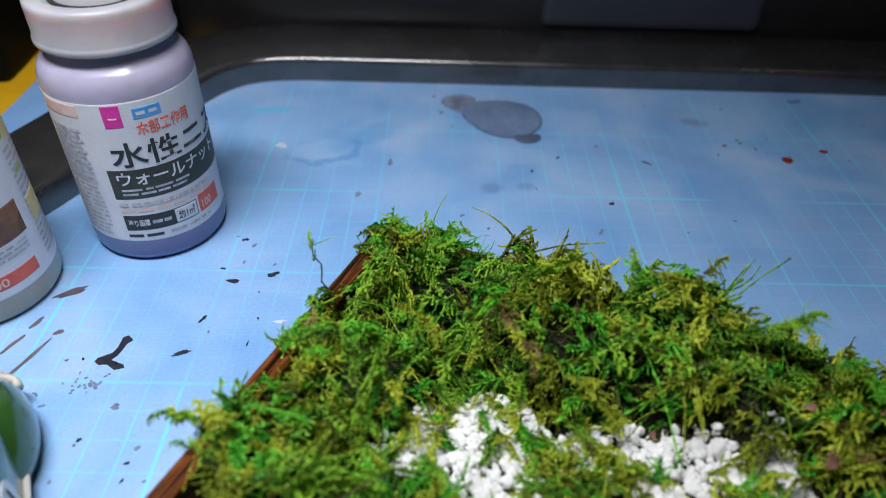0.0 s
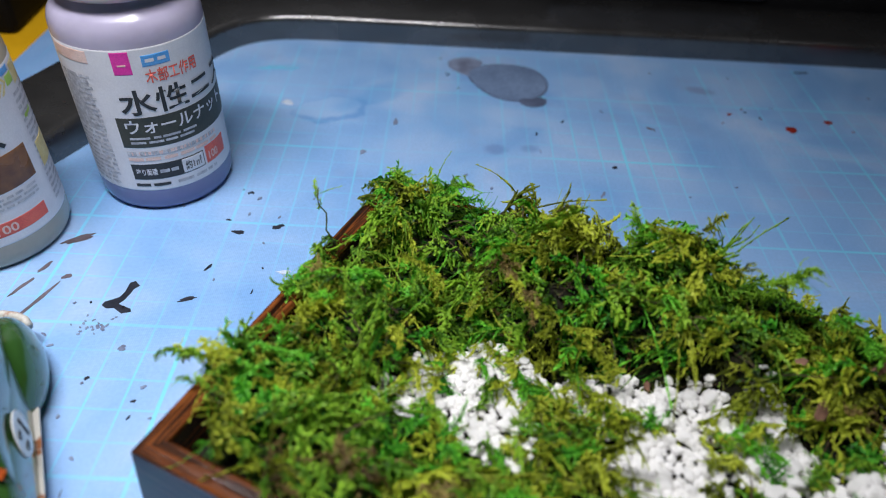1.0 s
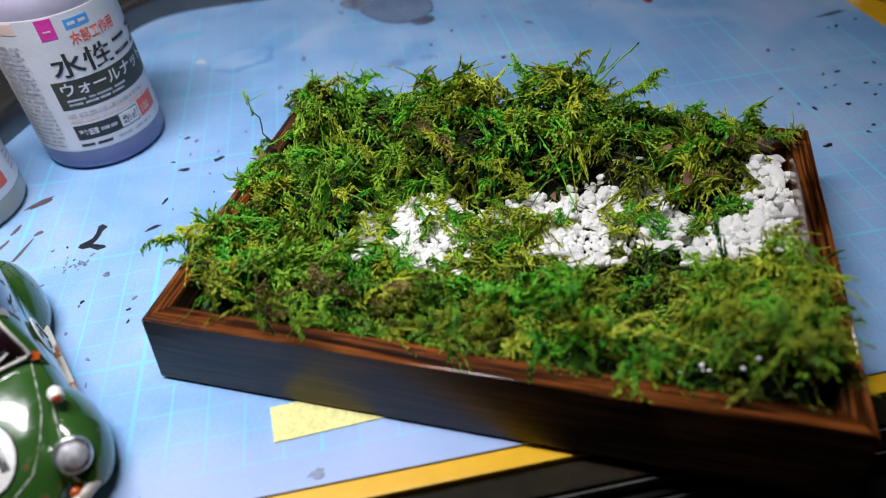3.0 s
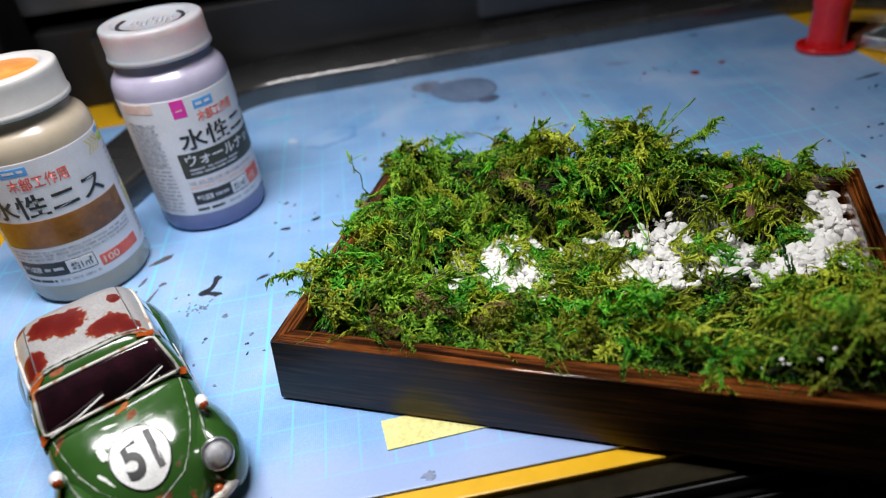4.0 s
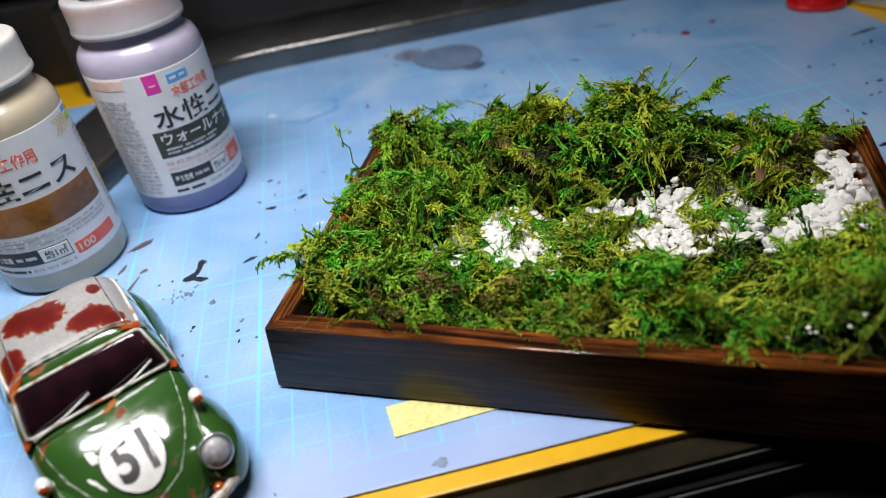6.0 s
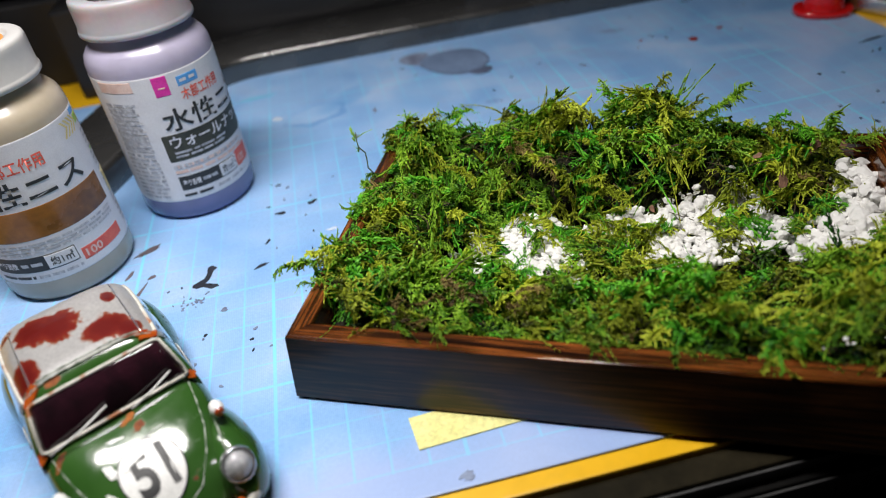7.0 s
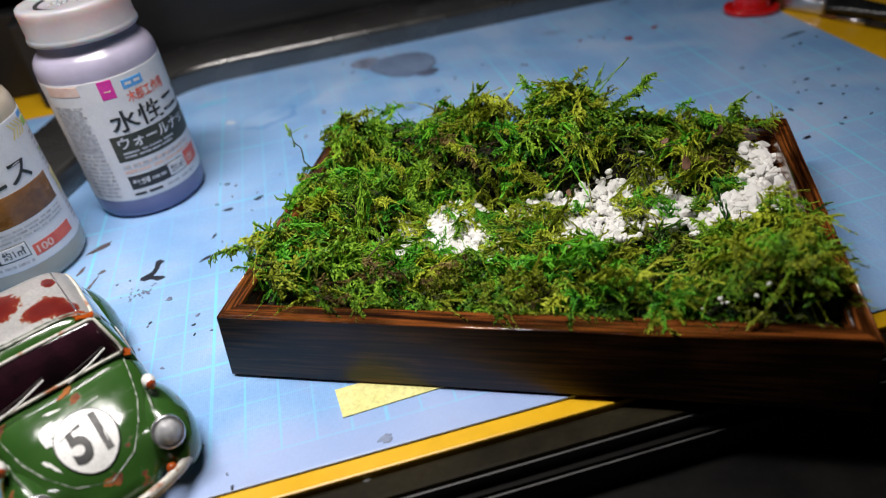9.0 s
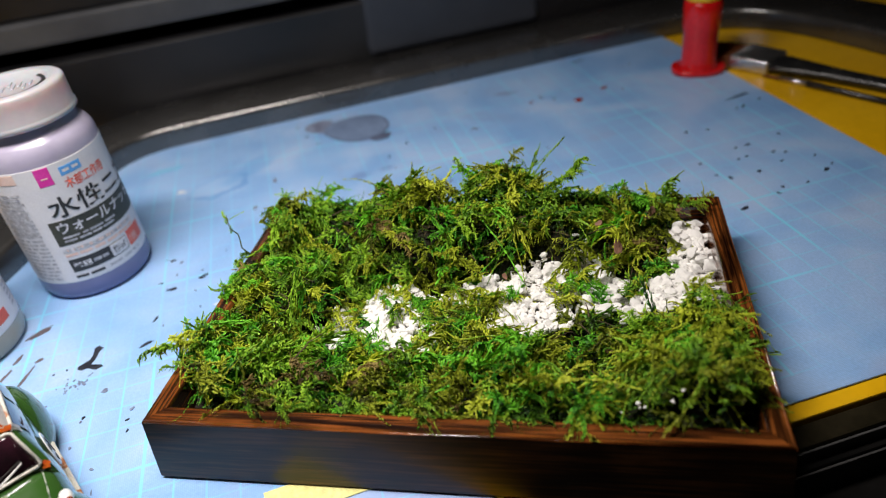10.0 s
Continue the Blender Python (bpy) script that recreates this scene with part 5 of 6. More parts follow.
# ---- toy car ----
def mat_carpaint():
    """Dark green enamel, rusted and chipped in spots."""
    m, nodes, links, b = mat_base("car_green", (0.02, 0.06, 0.015), 0.20, Coat_Weight=0.6, Coat_Roughness=0.05)
    p = coords(nodes, links)
    n1 = node(nodes, "ShaderNodeTexNoise", Scale=170.0, Detail=6.0)
    n2 = node(nodes, "ShaderNodeTexNoise", Scale=60.0, Detail=3.0)
    n3 = node(nodes, "ShaderNodeTexNoise", Scale=420.0, Detail=5.0)
    for n in (n1, n2, n3):
        links.new(p, n.inputs["Vector"])
    green = ramp(nodes, links, n2.outputs["Fac"], [(0.3, (0.024, 0.078, 0.013)), (0.7, (0.036, 0.100, 0.020))])
    rust = ramp(nodes, links, n3.outputs["Fac"], [(0.35, (0.10, 0.018, 0.008)), (0.65, (0.34, 0.10, 0.02))])
    mask = ramp(nodes, links, n1.outputs["Fac"], [(0.685, (0.0,) * 3), (0.70, (1.0,) * 3)])
    links.new(mixed(nodes, links, mask, green, rust), b.inputs["Base Color"])
    rr = ramp(nodes, links, n1.outputs["Fac"], [(0.45, (0.15,) * 3), (0.66, (0.24,) * 3), (0.71, (0.8,) * 3)])
    links.new(rr, b.inputs["Roughness"])
    bumped(nodes, links, b, n1.outputs["Fac"], 0.22, 0.0006)
    return m


def mat_roof():
    """Bare brushed silver with a few big flaking patches of dark red rust."""
    m, nodes, links, b = mat_base("roof_silver", (0.6, 0.6, 0.6), 0.30, 0.35)
    p = coords(nodes, links)
    n1 = node(nodes, "ShaderNodeTexNoise", Scale=380.0, Detail=8.0, Roughness=0.72)
    n3 = node(nodes, "ShaderNodeTexNoise", Scale=1200.0, Detail=3.0)
    links.new(p, n1.inputs["Vector"]), links.new(p, n3.inputs["Vector"])
    near = None
    for x, y, rx, ry in ((0.0082, -0.0105, 0.0050, 0.0052), (0.0030, -0.0078, 0.0056, 0.0058), (-0.0080, 0.0026, 0.0056, 0.0040), (-0.0122, 0.0060, 0.0030, 0.0030), (0.0148, 0.0042, 0.0036, 0.0046), (-0.0124, -0.0105, 0.0018, 0.0026), (0.0160, -0.0185, 0.0020, 0.0018)):
        mp = nodes.new("ShaderNodeMapping")
        rx, ry = rx * 1.20, ry * 1.36
        mp.inputs["Location"].default_value = (-x / rx, -y / ry, 0)
        mp.inputs["Scale"].default_value = (1 / rx, 1 / ry, 0)
        ln = nodes.new("ShaderNodeVectorMath")
        ln.operation = "LENGTH"
        links.new(p, mp.inputs[0]), links.new(mp.outputs[0], ln.inputs[0])
        if near is None:
            near = ln.outputs["Value"]
        else:
            mn = nodes.new("ShaderNodeMath")
            mn.operation = "MINIMUM"
            links.new(near, mn.inputs[0]), links.new(ln.outputs["Value"], mn.inputs[1])
            near = mn.outputs[0]
    ad = nodes.new("ShaderNodeMath")
    ad.operation = "MULTIPLY_ADD"
    links.new(n1.outputs["Fac"], ad.inputs[0])
    ad.inputs[1].default_value = 1.5
    links.new(near, ad.inputs[2])
    silver = ramp(nodes, links, n3.outputs["Fac"], [(0.3, (0.42, 0.41, 0.41)), (0.7, (0.54, 0.53, 0.52))])
    half = nodes.new("ShaderNodeMath")
    half.operation = "MULTIPLY"
    links.new(ad.outputs[0], half.inputs[0])
    half.inputs[1].default_value = 0.5
    rust = ramp(nodes, links, half.outputs[0], [(0.60, (0.16, 0.012, 0.010)), (0.80, (0.22, 0.022, 0.014)), (0.845, (0.34, 0.10, 0.03))])
    mask = ramp(nodes, links, half.outputs[0], [(0.845, (1.0,) * 3), (0.86, (0.0,) * 3)])
    links.new(mixed(nodes, links, mask, silver, rust), b.inputs["Base Color"])
    bumped(nodes, links, b, n1.outputs["Fac"], 0.12, 0.0005)
    return m


M_CAR, M_ROOF = mat_carpaint(), mat_roof()
M_CHIP = noisy("chipped_cream", (0.62, 0.60, 0.54), (0.34, 0.12, 0.04), 240, 0.4, bump=0.2, lo=0.56, hi=0.66)
M_SEAM = noisy("seam_pale", (0.42, 0.46, 0.40), (0.05, 0.10, 0.04), 500, 0.5, bump=0.2, lo=0.45, hi=0.6)
M_GLASSDARK = noisy("window_dark", (0.010, 0.005, 0.007), (0.028, 0.008, 0.014), 120, 0.08, bump=0.0, Coat_Weight=1.0, Coat_Roughness=0.03)
M_CHROME = noisy("chrome", (0.70, 0.70, 0.72), (0.82, 0.82, 0.84), 200, 0.18, 0.9, bump=0.03)
M_LENS = noisy("lamp_lens", (0.42, 0.43, 0.45), (0.62, 0.63, 0.65), 700, 0.12, 0.3, bump=0.6, Coat_Weight=1.0)
M_AMBER = noisy("lamp_amber", (0.42, 0.09, 0.01), (0.30, 0.04, 0.01), 400, 0.2, bump=0.1, Coat_Weight=0.8)
M_TYRE = noisy("tyre_black", (0.018, 0.018, 0.018), (0.03, 0.03, 0.03), 300, 0.7, bump=0.3)
M_WHITE = noisy("decal_white", (0.78, 0.78, 0.76), (0.84, 0.84, 0.82), 200, 0.3, bump=0.08)
car = thing("toy_car", pose(-0.0409, -0.0554, 0.0, 0, 0, 207.3) @ Matrix.Diagonal((0.93, 1, 1, 1)), "dark green weathered toy car with rusty silver roof and number disc", "toy car")
Y_KEYS = [-0.0490, -0.0475, -0.0440, -0.0390, -0.0320, -0.0240, 0.000, 0.012, 0.020, 0.027, 0.034, 0.041, 0.046, 0.0490, 0.0505]
Z_KEYS = [0.0085, 0.0115, 0.0150, 0.0190, 0.0232, 0.0262, 0.0270, 0.0266, 0.0262, 0.0251, 0.0230, 0.0200, 0.0160, 0.0120, 0.0090]
W_KEYS = [0.0100, 0.0140, 0.0168, 0.0188, 0.0204, 0.0216, 0.0221, 0.0224, 0.0226, 0.0221, 0.0206, 0.0182, 0.0138, 0.0108, 0.0070]


def fine(y, keys):
    """A smooth curve through the profile's keys."""
    return sum(float(np.interp(y + d, Y_KEYS, keys)) for d in (-0.003, -0.0015, 0, 0.0015, 0.003)) / 5


def fullness(y):
    """How square the hull's section is: full at the cowl, rounder towards the nose."""
    return float(np.interp(y, [-0.060, -0.030, 0.022, 0.034, 0.046], [2.5, 4.2, 5.2, 3.6, 2.6]))


def hull_z(x, y):
    w, t, k = fine(y, W_KEYS), fine(y, Z_KEYS), fullness(y)
    q = min(1.0, abs(x) / w)
    return 0.0065 + (t - 0.0065) * (1 - q ** k) ** (1 / k)


def loft(bm, rings):
    vs = [[bm.verts.new(p) for p in ring] for ring in rings]
    for a, b in zip(vs, vs[1:]):
        for k in range(len(a) - 1):
            bm.faces.new((a[k], a[k + 1], b[k + 1], b[k]))
    return vs


def arch(w, z0, z1, power, n=24, start=0.0, end=math.pi):
    """Half a superellipse across the car."""
    out = []
    for k in range(n + 1):
        a = start + (end - start) * k / n
        c, s = math.cos(a), math.sin(a)
        out.append((w * math.copysign(abs(c) ** (2 / power), c), z0 + (z1 - z0) * abs(s) ** (2 / power)))
    return out


bm = bmesh.new()
ys = [-0.0490 + 0.0995 * k / 60 for k in range(61)]
vs = loft(bm, [[(x, y, z) for x, z in arch(fine(y, W_KEYS), 0.0065, fine(y, Z_KEYS), fullness(y))] for y in ys])
bm.faces.new(vs[0])
bm.faces.new(vs[-1][::-1])
bmesh.ops.recalc_face_normals(bm, faces=bm.faces)
part("body", bm, M_CAR, car, "", True)

C_Y = [-0.0390, -0.0350, -0.0300, -0.0240, -0.0180, -0.0090, 0.0065, 0.0102, 0.0127, 0.0160, 0.0196]
C_Z = [0.0205, 0.0250, 0.0302, 0.0348, 0.0376, 0.0394, 0.0391, 0.0384, 0.0364, 0.0312, 0.0252]
C_W = [0.0160, 0.0181, 0.0195, 0.0203, 0.0209, 0.0211, 0.0211, 0.0211, 0.0212, 0.0215, 0.0217]


def cabin(y):
    return float(np.interp(y, C_Y, C_W)), float(np.interp(y, C_Y, C_Z))


bm = bmesh.new()
ys = [C_Y[0] + (C_Y[-1] - C_Y[0]) * k / 44 for k in range(45)]
vs = loft(bm, [[(x * (1 - 0.13 * max(0, (z - 0.026) / 0.014)), y, z) for x, z in arch(cabin(y)[0], 0.0200, cabin(y)[1], 4.6, 28)] for y in ys])
bm.faces.new(vs[0])
bm.faces.new(vs[-1][::-1])
bmesh.ops.recalc_face_normals(bm, faces=bm.faces)
part("cabin", bm, M_CAR, car, "", True)
bm = bmesh.new()
ys = [-0.0235 + 0.0337 * k / 32 for k in range(33)]
vs = loft(bm, [[(x * (1 - 0.13 * max(0, (z - 0.026) / 0.014)) * 1.004, y, z + 0.0003) for x, z in arch(cabin(y)[0], 0.0200, cabin(y)[1], 4.6, 24, 0.36, math.pi - 0.36)] for y in ys])
bmesh.ops.recalc_face_normals(bm, faces=bm.faces)
ob = part("roof_panel", bm, M_ROOF, car, "bare silver roof with red rust blotches", True)

# windscreen: a flat dark pane in a chipped cream surround
WS = [Vector(p) for p in ((-0.0196, 0.0191, 0.0260), (0.0196, 0.0191, 0.0260), (0.0170, 0.0130, 0.0362), (-0.0170, 0.0130, 0.0362))]
SLOPE = Vector((0, 0.72, 0.70))


def on_screen(u, v, lift=0.0):
    """A point of the bowed windscreen, u across and v upwards."""
    p = WS[0].lerp(WS[1], u).lerp(WS[3].lerp(WS[2], u), v)
    return p + SLOPE * (0.0006 + lift + 0.0013 * (1 - (2 * v - 1) ** 2) + 0.0011 * (1 - (2 * u - 1) ** 2))


bm = bmesh.new()
loft(bm, [[on_screen(i / 16, j / 12) for i in range(17)] for j in range(13)])
bmesh.ops.recalc_face_normals(bm, faces=bm.faces)
ret = bmesh.ops.extrude_face_region(bm, geom=bm.faces[:])
for vt in ret["geom"]:
    if isinstance(vt, bmesh.types.BMVert):
        vt.co -= SLOPE * 0.0016
bmesh.ops.recalc_face_normals(bm, faces=bm.faces)
screen = part("windscreen", bm, M_GLASSDARK, car, "dark tinted windscreen", True)
bm = bmesh.new()
ring = [on_screen(0.03 + 0.94 * k / 10, 0.0, 0.0001) for k in range(11)] + [on_screen(1.0, 0.05 + 0.9 * k / 5, 0.0001) for k in range(6)] + [on_screen(0.97 - 0.94 * k / 10, 1.0, 0.0001) for k in range(11)] + [on_screen(0.0, 0.95 - 0.9 * k / 5, 0.0001) for k in range(6)]
tube(bm, ring + ring[:1], 0.00050, 8)
part("window_surround", bm, M_CHIP, screen, "chipped cream window surround", True)
for arm in (((0.0180, 0.0214, 0.0270), (0.0100, 0.0216, 0.0290), (0.0016, 0.0206, 0.0314)), ((-0.0030, 0.0220, 0.0276), (-0.0095, 0.0216, 0.0292), (-0.0156, 0.0202, 0.0308))):
    bm = bmesh.new()
    tube(bm, arm, 0.00034, 6, 0.7)
    part("wiper", bm, M_WHITE, car, "white wiper arm", True)
# pressed ribs across the roof's front edge, and one along each side
for yr in (0.0090, 0.0101):
    bm = bmesh.new()
    w, top = cabin(yr)
    tube(bm, [(x * (1 - 0.13 * max(0, (z - 0.026) / 0.014)), yr, z + 0.0004) for x, z in arch(w, 0.0200, top, 4.6, 24, 0.42, math.pi - 0.42)], 0.00022, 5)
    part("roof_rib", bm, M_SEAM, car, "worn pale rib", True)
for s in (-1, 1):
    bm = bmesh.new()
    pts = []
    for k in range(13):
        y = 0.0101 - 0.031 * k / 12
        w, top = cabin(y)
        z = 0.0200 + (top - 0.0200) * 0.925
        sn = ((z - 0.0200) / (top - 0.0200)) ** 2.3
        pts.append((s * w * (1 - sn * sn) ** (1 / 4.6) * (1 - 0.13 * max(0, (z - 0.026) / 0.014)), y, z + 0.0003))
    tube(bm, pts, 0.00030, 5)
    part("roof_rib", bm, M_CHROME, car, "worn silver rib", True)
    # racing disc on the door, worn, with black bars
    bm = bmesh.new()
    spun(bm, [(0, 0.0003), (0.0056, 0.0003), (0.0058, 0.0)], 32)
    door_disc = part("door_disc", bm, M_WHITE, car, "white worn disc on the door")
    door_disc.matrix_basis = pose(s * 0.0223, 0.0035, 0.0170, 0, s * 86, 0)
    bm = bmesh.new()
    box(bm, -0.0030, -0.0024, 0.00035, 0.0030, -0.0014, 0.0006)
    box(bm, -0.0028, 0.0008, 0.00035, -0.0018, 0.0032, 0.0006)
    box(bm, 0.0016, 0.0008, 0.00035, 0.0026, 0.0032, 0.0006)
    part("bars", bm, M_PRINT_BLACK, door_disc)
for s in (-1, 1):
    for y0, y1, z1 in ((-0.0072, 0.0072, 0.0345), (-0.0230, -0.0095, 0.0322)):
        bm = bmesh.new()
        rings = []
        for q in range(9):
            y = y0 + (y1 - y0) * q / 8
            row = []
            for k in range(6):
                z = 0.0272 + (z1 - 0.0272) * k / 5
                w, top = cabin(y)
                sn = min(0.999, ((z - 0.0200) / (top - 0.0200)) ** 2.3)
                x = w * (1 - sn * sn) ** (1 / 4.6) * (1 - 0.13 * max(0, (z - 0.026) / 0.014)) + 0.0003
                row.append((s * x, y, z))
            rings.append(row)
        loft(bm, rings)
        bmesh.ops.recalc_face_normals(bm, faces=bm.faces)
        part("side_window", bm, M_GLASSDARK, car, "dark tinted side window", True)
    bm = bmesh.new()
    gut = []
    for q in range(13):
        y = 0.0110 - 0.033 * q / 12
        w, top = cabin(y)
        z = 0.0350 - 0.003 * (q / 12) ** 2
        sn = min(0.995, ((z - 0.0200) / (top - 0.0200)) ** 2.3)
        gut.append((s * (w * (1 - sn * sn) ** (1 / 4.6) * (1 - 0.13 * max(0, (z - 0.026) / 0.014)) + 0.0003), y, z))
    tube(bm, gut, 0.0006, 6)
    part("gutter", bm, M_CHIP, car, "pale roof gutter", True)
    # wings, wheels, lamps and running boards of this side
    for yc, rr in ((0.0335, (0.0086, 0.0168, 0.0122)), (-0.0255, (0.0086, 0.0170, 0.0140))):
        bm = bmesh.new()
        bmesh.ops.create_uvsphere(bm, u_segments=28, v_segments=18, radius=1.0)
        for vt in bm.verts:
            c = vt.co
            vt.co = Vector((s * 0.0180 + c.x * rr[0], yc + c.y * rr[1], max(0.0052, 0.0075 + c.z * rr[2])))
        part("wing", bm, M_CAR, car, "", True)
        wheel_y = yc - 0.001
        bm = bmesh.new()
        spun(bm, [(0, -0.0026), (0.0055, -0.0026), (0.0060, -0.0030), (0.0083, -0.0028), (0.0086, -0.0015), (0.0086, 0.0015), (0.0083, 0.0028), (0.0060, 0.0030), (0.0055, 0.0026), (0, 0.0026)], 32)
        wheel = part("wheel", bm, M_TYRE, car, "black tyre", True)
        wheel.matrix_basis = pose(s * 0.0205, wheel_y, 0.0087, 0, 90, 0)
        bm = bmesh.new()
        spun(bm, [(0.0052, 0.0027), (0.0050, 0.0032), (0.0030, 0.0034), (0, 0.0040)], 24)
        rim = part("rim", bm, M_CHROME, wheel, "chrome hub cap", True)
        rim.matrix_basis = pose(0, 0, 0, 0 if s > 0 else 180, 0, 0)
    bm = bmesh.new()
    box(bm, min(s * 0.0165, s * 0.0235), -0.012, 0.0058, max(s * 0.0165, s * 0.0235), 0.022, 0.0070, 0.0005)
    part("running_board", bm, M_CHIP, car, "chipped running board")
    bm = bmesh.new()
    spun(bm, [(0, 0.0026), (0.0018, 0.0024), (0.0031, 0.0016), (0.0036, 0.0004), (0.0038, -0.0002)], 28)
    lamp_m = pose(s * 0.0176, 0.0462, 0.0165, -50, 0, 0) @ Matrix.Scale(0.97, 4)
    lamp = part("headlight", bm, M_LENS, car, "ribbed glass headlight", True)
    lamp.matrix_basis = lamp_m
    bm = bmesh.new()
    spun(bm, [(0.0036, 0.0004), (0.0039, 0.0011), (0.0045, 0.0007), (0.0047, -0.0006), (0.0044, -0.0050), (0.0030, -0.0080)], 28)
    part("chrome_ring", bm, M_CHROME, lamp, "chipped chrome ring", True)
    bm = bmesh.new()
    bmesh.ops.create_uvsphere(bm, u_segments=18, v_segments=12, radius=0.0020)
    for vt in bm.verts:
        vt.co = Vector((s * 0.0205 + vt.co.x * 0.95, 0.0325 + vt.co.y * 1.25, 0.0232 + vt.co.z * 0.9))
    lamp2 = part("side_lamp", bm, M_WHITE, car, "white bullet-shaped lamp on the wing", True)
    bm = bmesh.new()
    spun(bm, [(0, 0.0003), (0.0012, 0.0001), (0.0014, -0.0006)], 14)
    am = part("amber_lens", bm, M_AMBER, lamp2, "amber lens", True)
    am.matrix_basis = pose(s * 0.0205, 0.0348, 0.0232, -90, 0, 0)
    bm = bmesh.new()
    bmesh.ops.create_uvsphere(bm, u_segments=14, v_segments=10, radius=0.0016, matrix=pose(s * 0.0138, 0.0500, 0.0085))
    part("amber_lamp", bm, M_AMBER, car, "amber turn lamp with rust", True)
    # pale seam where the wing meets the bonnet, and the bonnet's edge
    bm = bmesh.new()
    tube(bm, [(s * x, y, hull_z(x, y) + 0.0001) for x, y in ((0.0184, 0.0205), (0.0174, 0.0270), (0.0158, 0.0335), (0.0128, 0.0395), (0.0080, 0.0450), (0.0, 0.0476))], 0.00022, 5)
    part("bonnet_seam", bm, M_SEAM, car, "pale worn seam")
    bm = bmesh.new()
    tube(bm, [(s * x, y, z) for x, y, z in ((0.0182, 0.0200, 0.0175), (0.0192, 0.0280, 0.0205), (0.0182, 0.0360, 0.0210), (0.0168, 0.0420, 0.0180))], 0.0003, 5)
    part("wing_seam", bm, M_SEAM, car, "pale worn seam")
    # rust spots at the windscreen's lower corners
    for cx, cy, rx in ((0.0200, 0.0193, 0.0018), (0.0152, 0.0103, 0.0026)):
        bm = bmesh.new()
        slab(bm, blob(rng, 0, 0, rx, rx * 0.6, 0.3, 0.5, 14), -0.0003, 0.0002)
        ob = part("rust_patch", bm, M_AMBER, car, "orange rust patch")
        ob.matrix_basis = pose(s * cx, cy, 0.0256 if cy > 0.012 else 0.0368, -20, s * 25, 0)
for yb, zb, half in ((0.0535, 0.0075, 0.0225), (-0.0515, 0.0080, 0.0225)):
    bm = bmesh.new()
    dirn = 1 if yb > 0 else -1
    pts = [(half * math.sin(a), yb - dirn * 0.010 * (1 - math.cos(a)), zb) for a in [radians(d) for d in range(-90, 91, 15)]]
    tube(bm, pts, 0.0013, 8)
    for vt in bm.verts:
        vt.co.z = zb + (vt.co.z - zb) * 1.35
    part("bumper", bm, M_CHIP, car, "cream bumper with rust", True)
plate = bmesh.new()
box(plate, -0.0045, 0.0, 0.0, 0.0045, 0.0006, 0.0032, 0.0002)
plate = part("number_plate", plate, M_WHITE, car, "small white plate with grey bars")
plate.matrix_basis = pose(-0.001, 0.0548, 0.0066, 12, 0, 0)
bm = bmesh.new()
for k in range(3):
    box(bm, -0.0032 + 0.0023 * k, 0.0006, 0.0009, -0.0014 + 0.0023 * k, 0.0009, 0.0023)
part("bars", bm, M_PRINT_GREY, plate)
# number disc lying on the bonnet
DISC_Y, DISC_R = 0.0375, 0.0078


def on_bonnet(x, y, lift):
    return Vector((x, y, hull_z(x, y) + lift))


bm = bmesh.new()
rings = [[bm.verts.new(on_bonnet(DISC_R * f * math.cos(a), DISC_Y + DISC_R * f * math.sin(a), 0.00022)) for a in [2 * math.pi * k / 40 for k in range(40)]] for f in (0.25, 0.5, 0.75, 1.0)]
mid = bm.verts.new(on_bonnet(0, DISC_Y, 0.00022))
for k in range(40):
    j = (k + 1) % 40
    bm.faces.new((mid, rings[0][k], rings[0][j]))
    for a, b in zip(rings, rings[1:]):
        bm.faces.new((a[k], b[k], b[j], a[j]))
disc = part("number_disc", bm, M_WHITE, car, "white disc with a black race number", True)
bm = bmesh.new()
ring = [on_bonnet(DISC_R * 1.01 * math.cos(2 * math.pi * k / 48), DISC_Y + DISC_R * 1.01 * math.sin(2 * math.pi * k / 48), 0.00018) for k in range(49)]
tube(bm, ring, 0.00022, 5)
part("disc_outline", bm, M_PRINT_BLACK, disc)
curve = bpy.data.curves.new("number", "FONT")
curve.body, curve.resolution_u, curve.offset = "51", 4, 0.028
tmp = new("number", curve)
bpy.context.view_layer.update()
me = bpy.data.meshes.new_from_object(tmp.evaluated_get(bpy.context.evaluated_depsgraph_get()))
bpy.data.objects.remove(tmp)
bm = bmesh.new()
bm.from_mesh(me)
bmesh.ops.subdivide_edges(bm, edges=[e for e in bm.edges if e.calc_length() > 0.15], cuts=2)
xs, yz = [v.co.x for v in bm.verts], [v.co.y for v in bm.verts]
cx, cy, hx, hy = (min(xs) + max(xs)) / 2, (min(yz) + max(yz)) / 2, (max(xs) - min(xs)) / 2, (max(yz) - min(yz)) / 2
for vt in bm.verts:
    x, y = (vt.co.x - cx) / hx * 0.0048, (vt.co.y - cy) / hy * 0.0052
    vt.co = on_bonnet(-x, DISC_Y - y, 0.00042)
part("number", bm, M_PRINT_BLACK, disc)
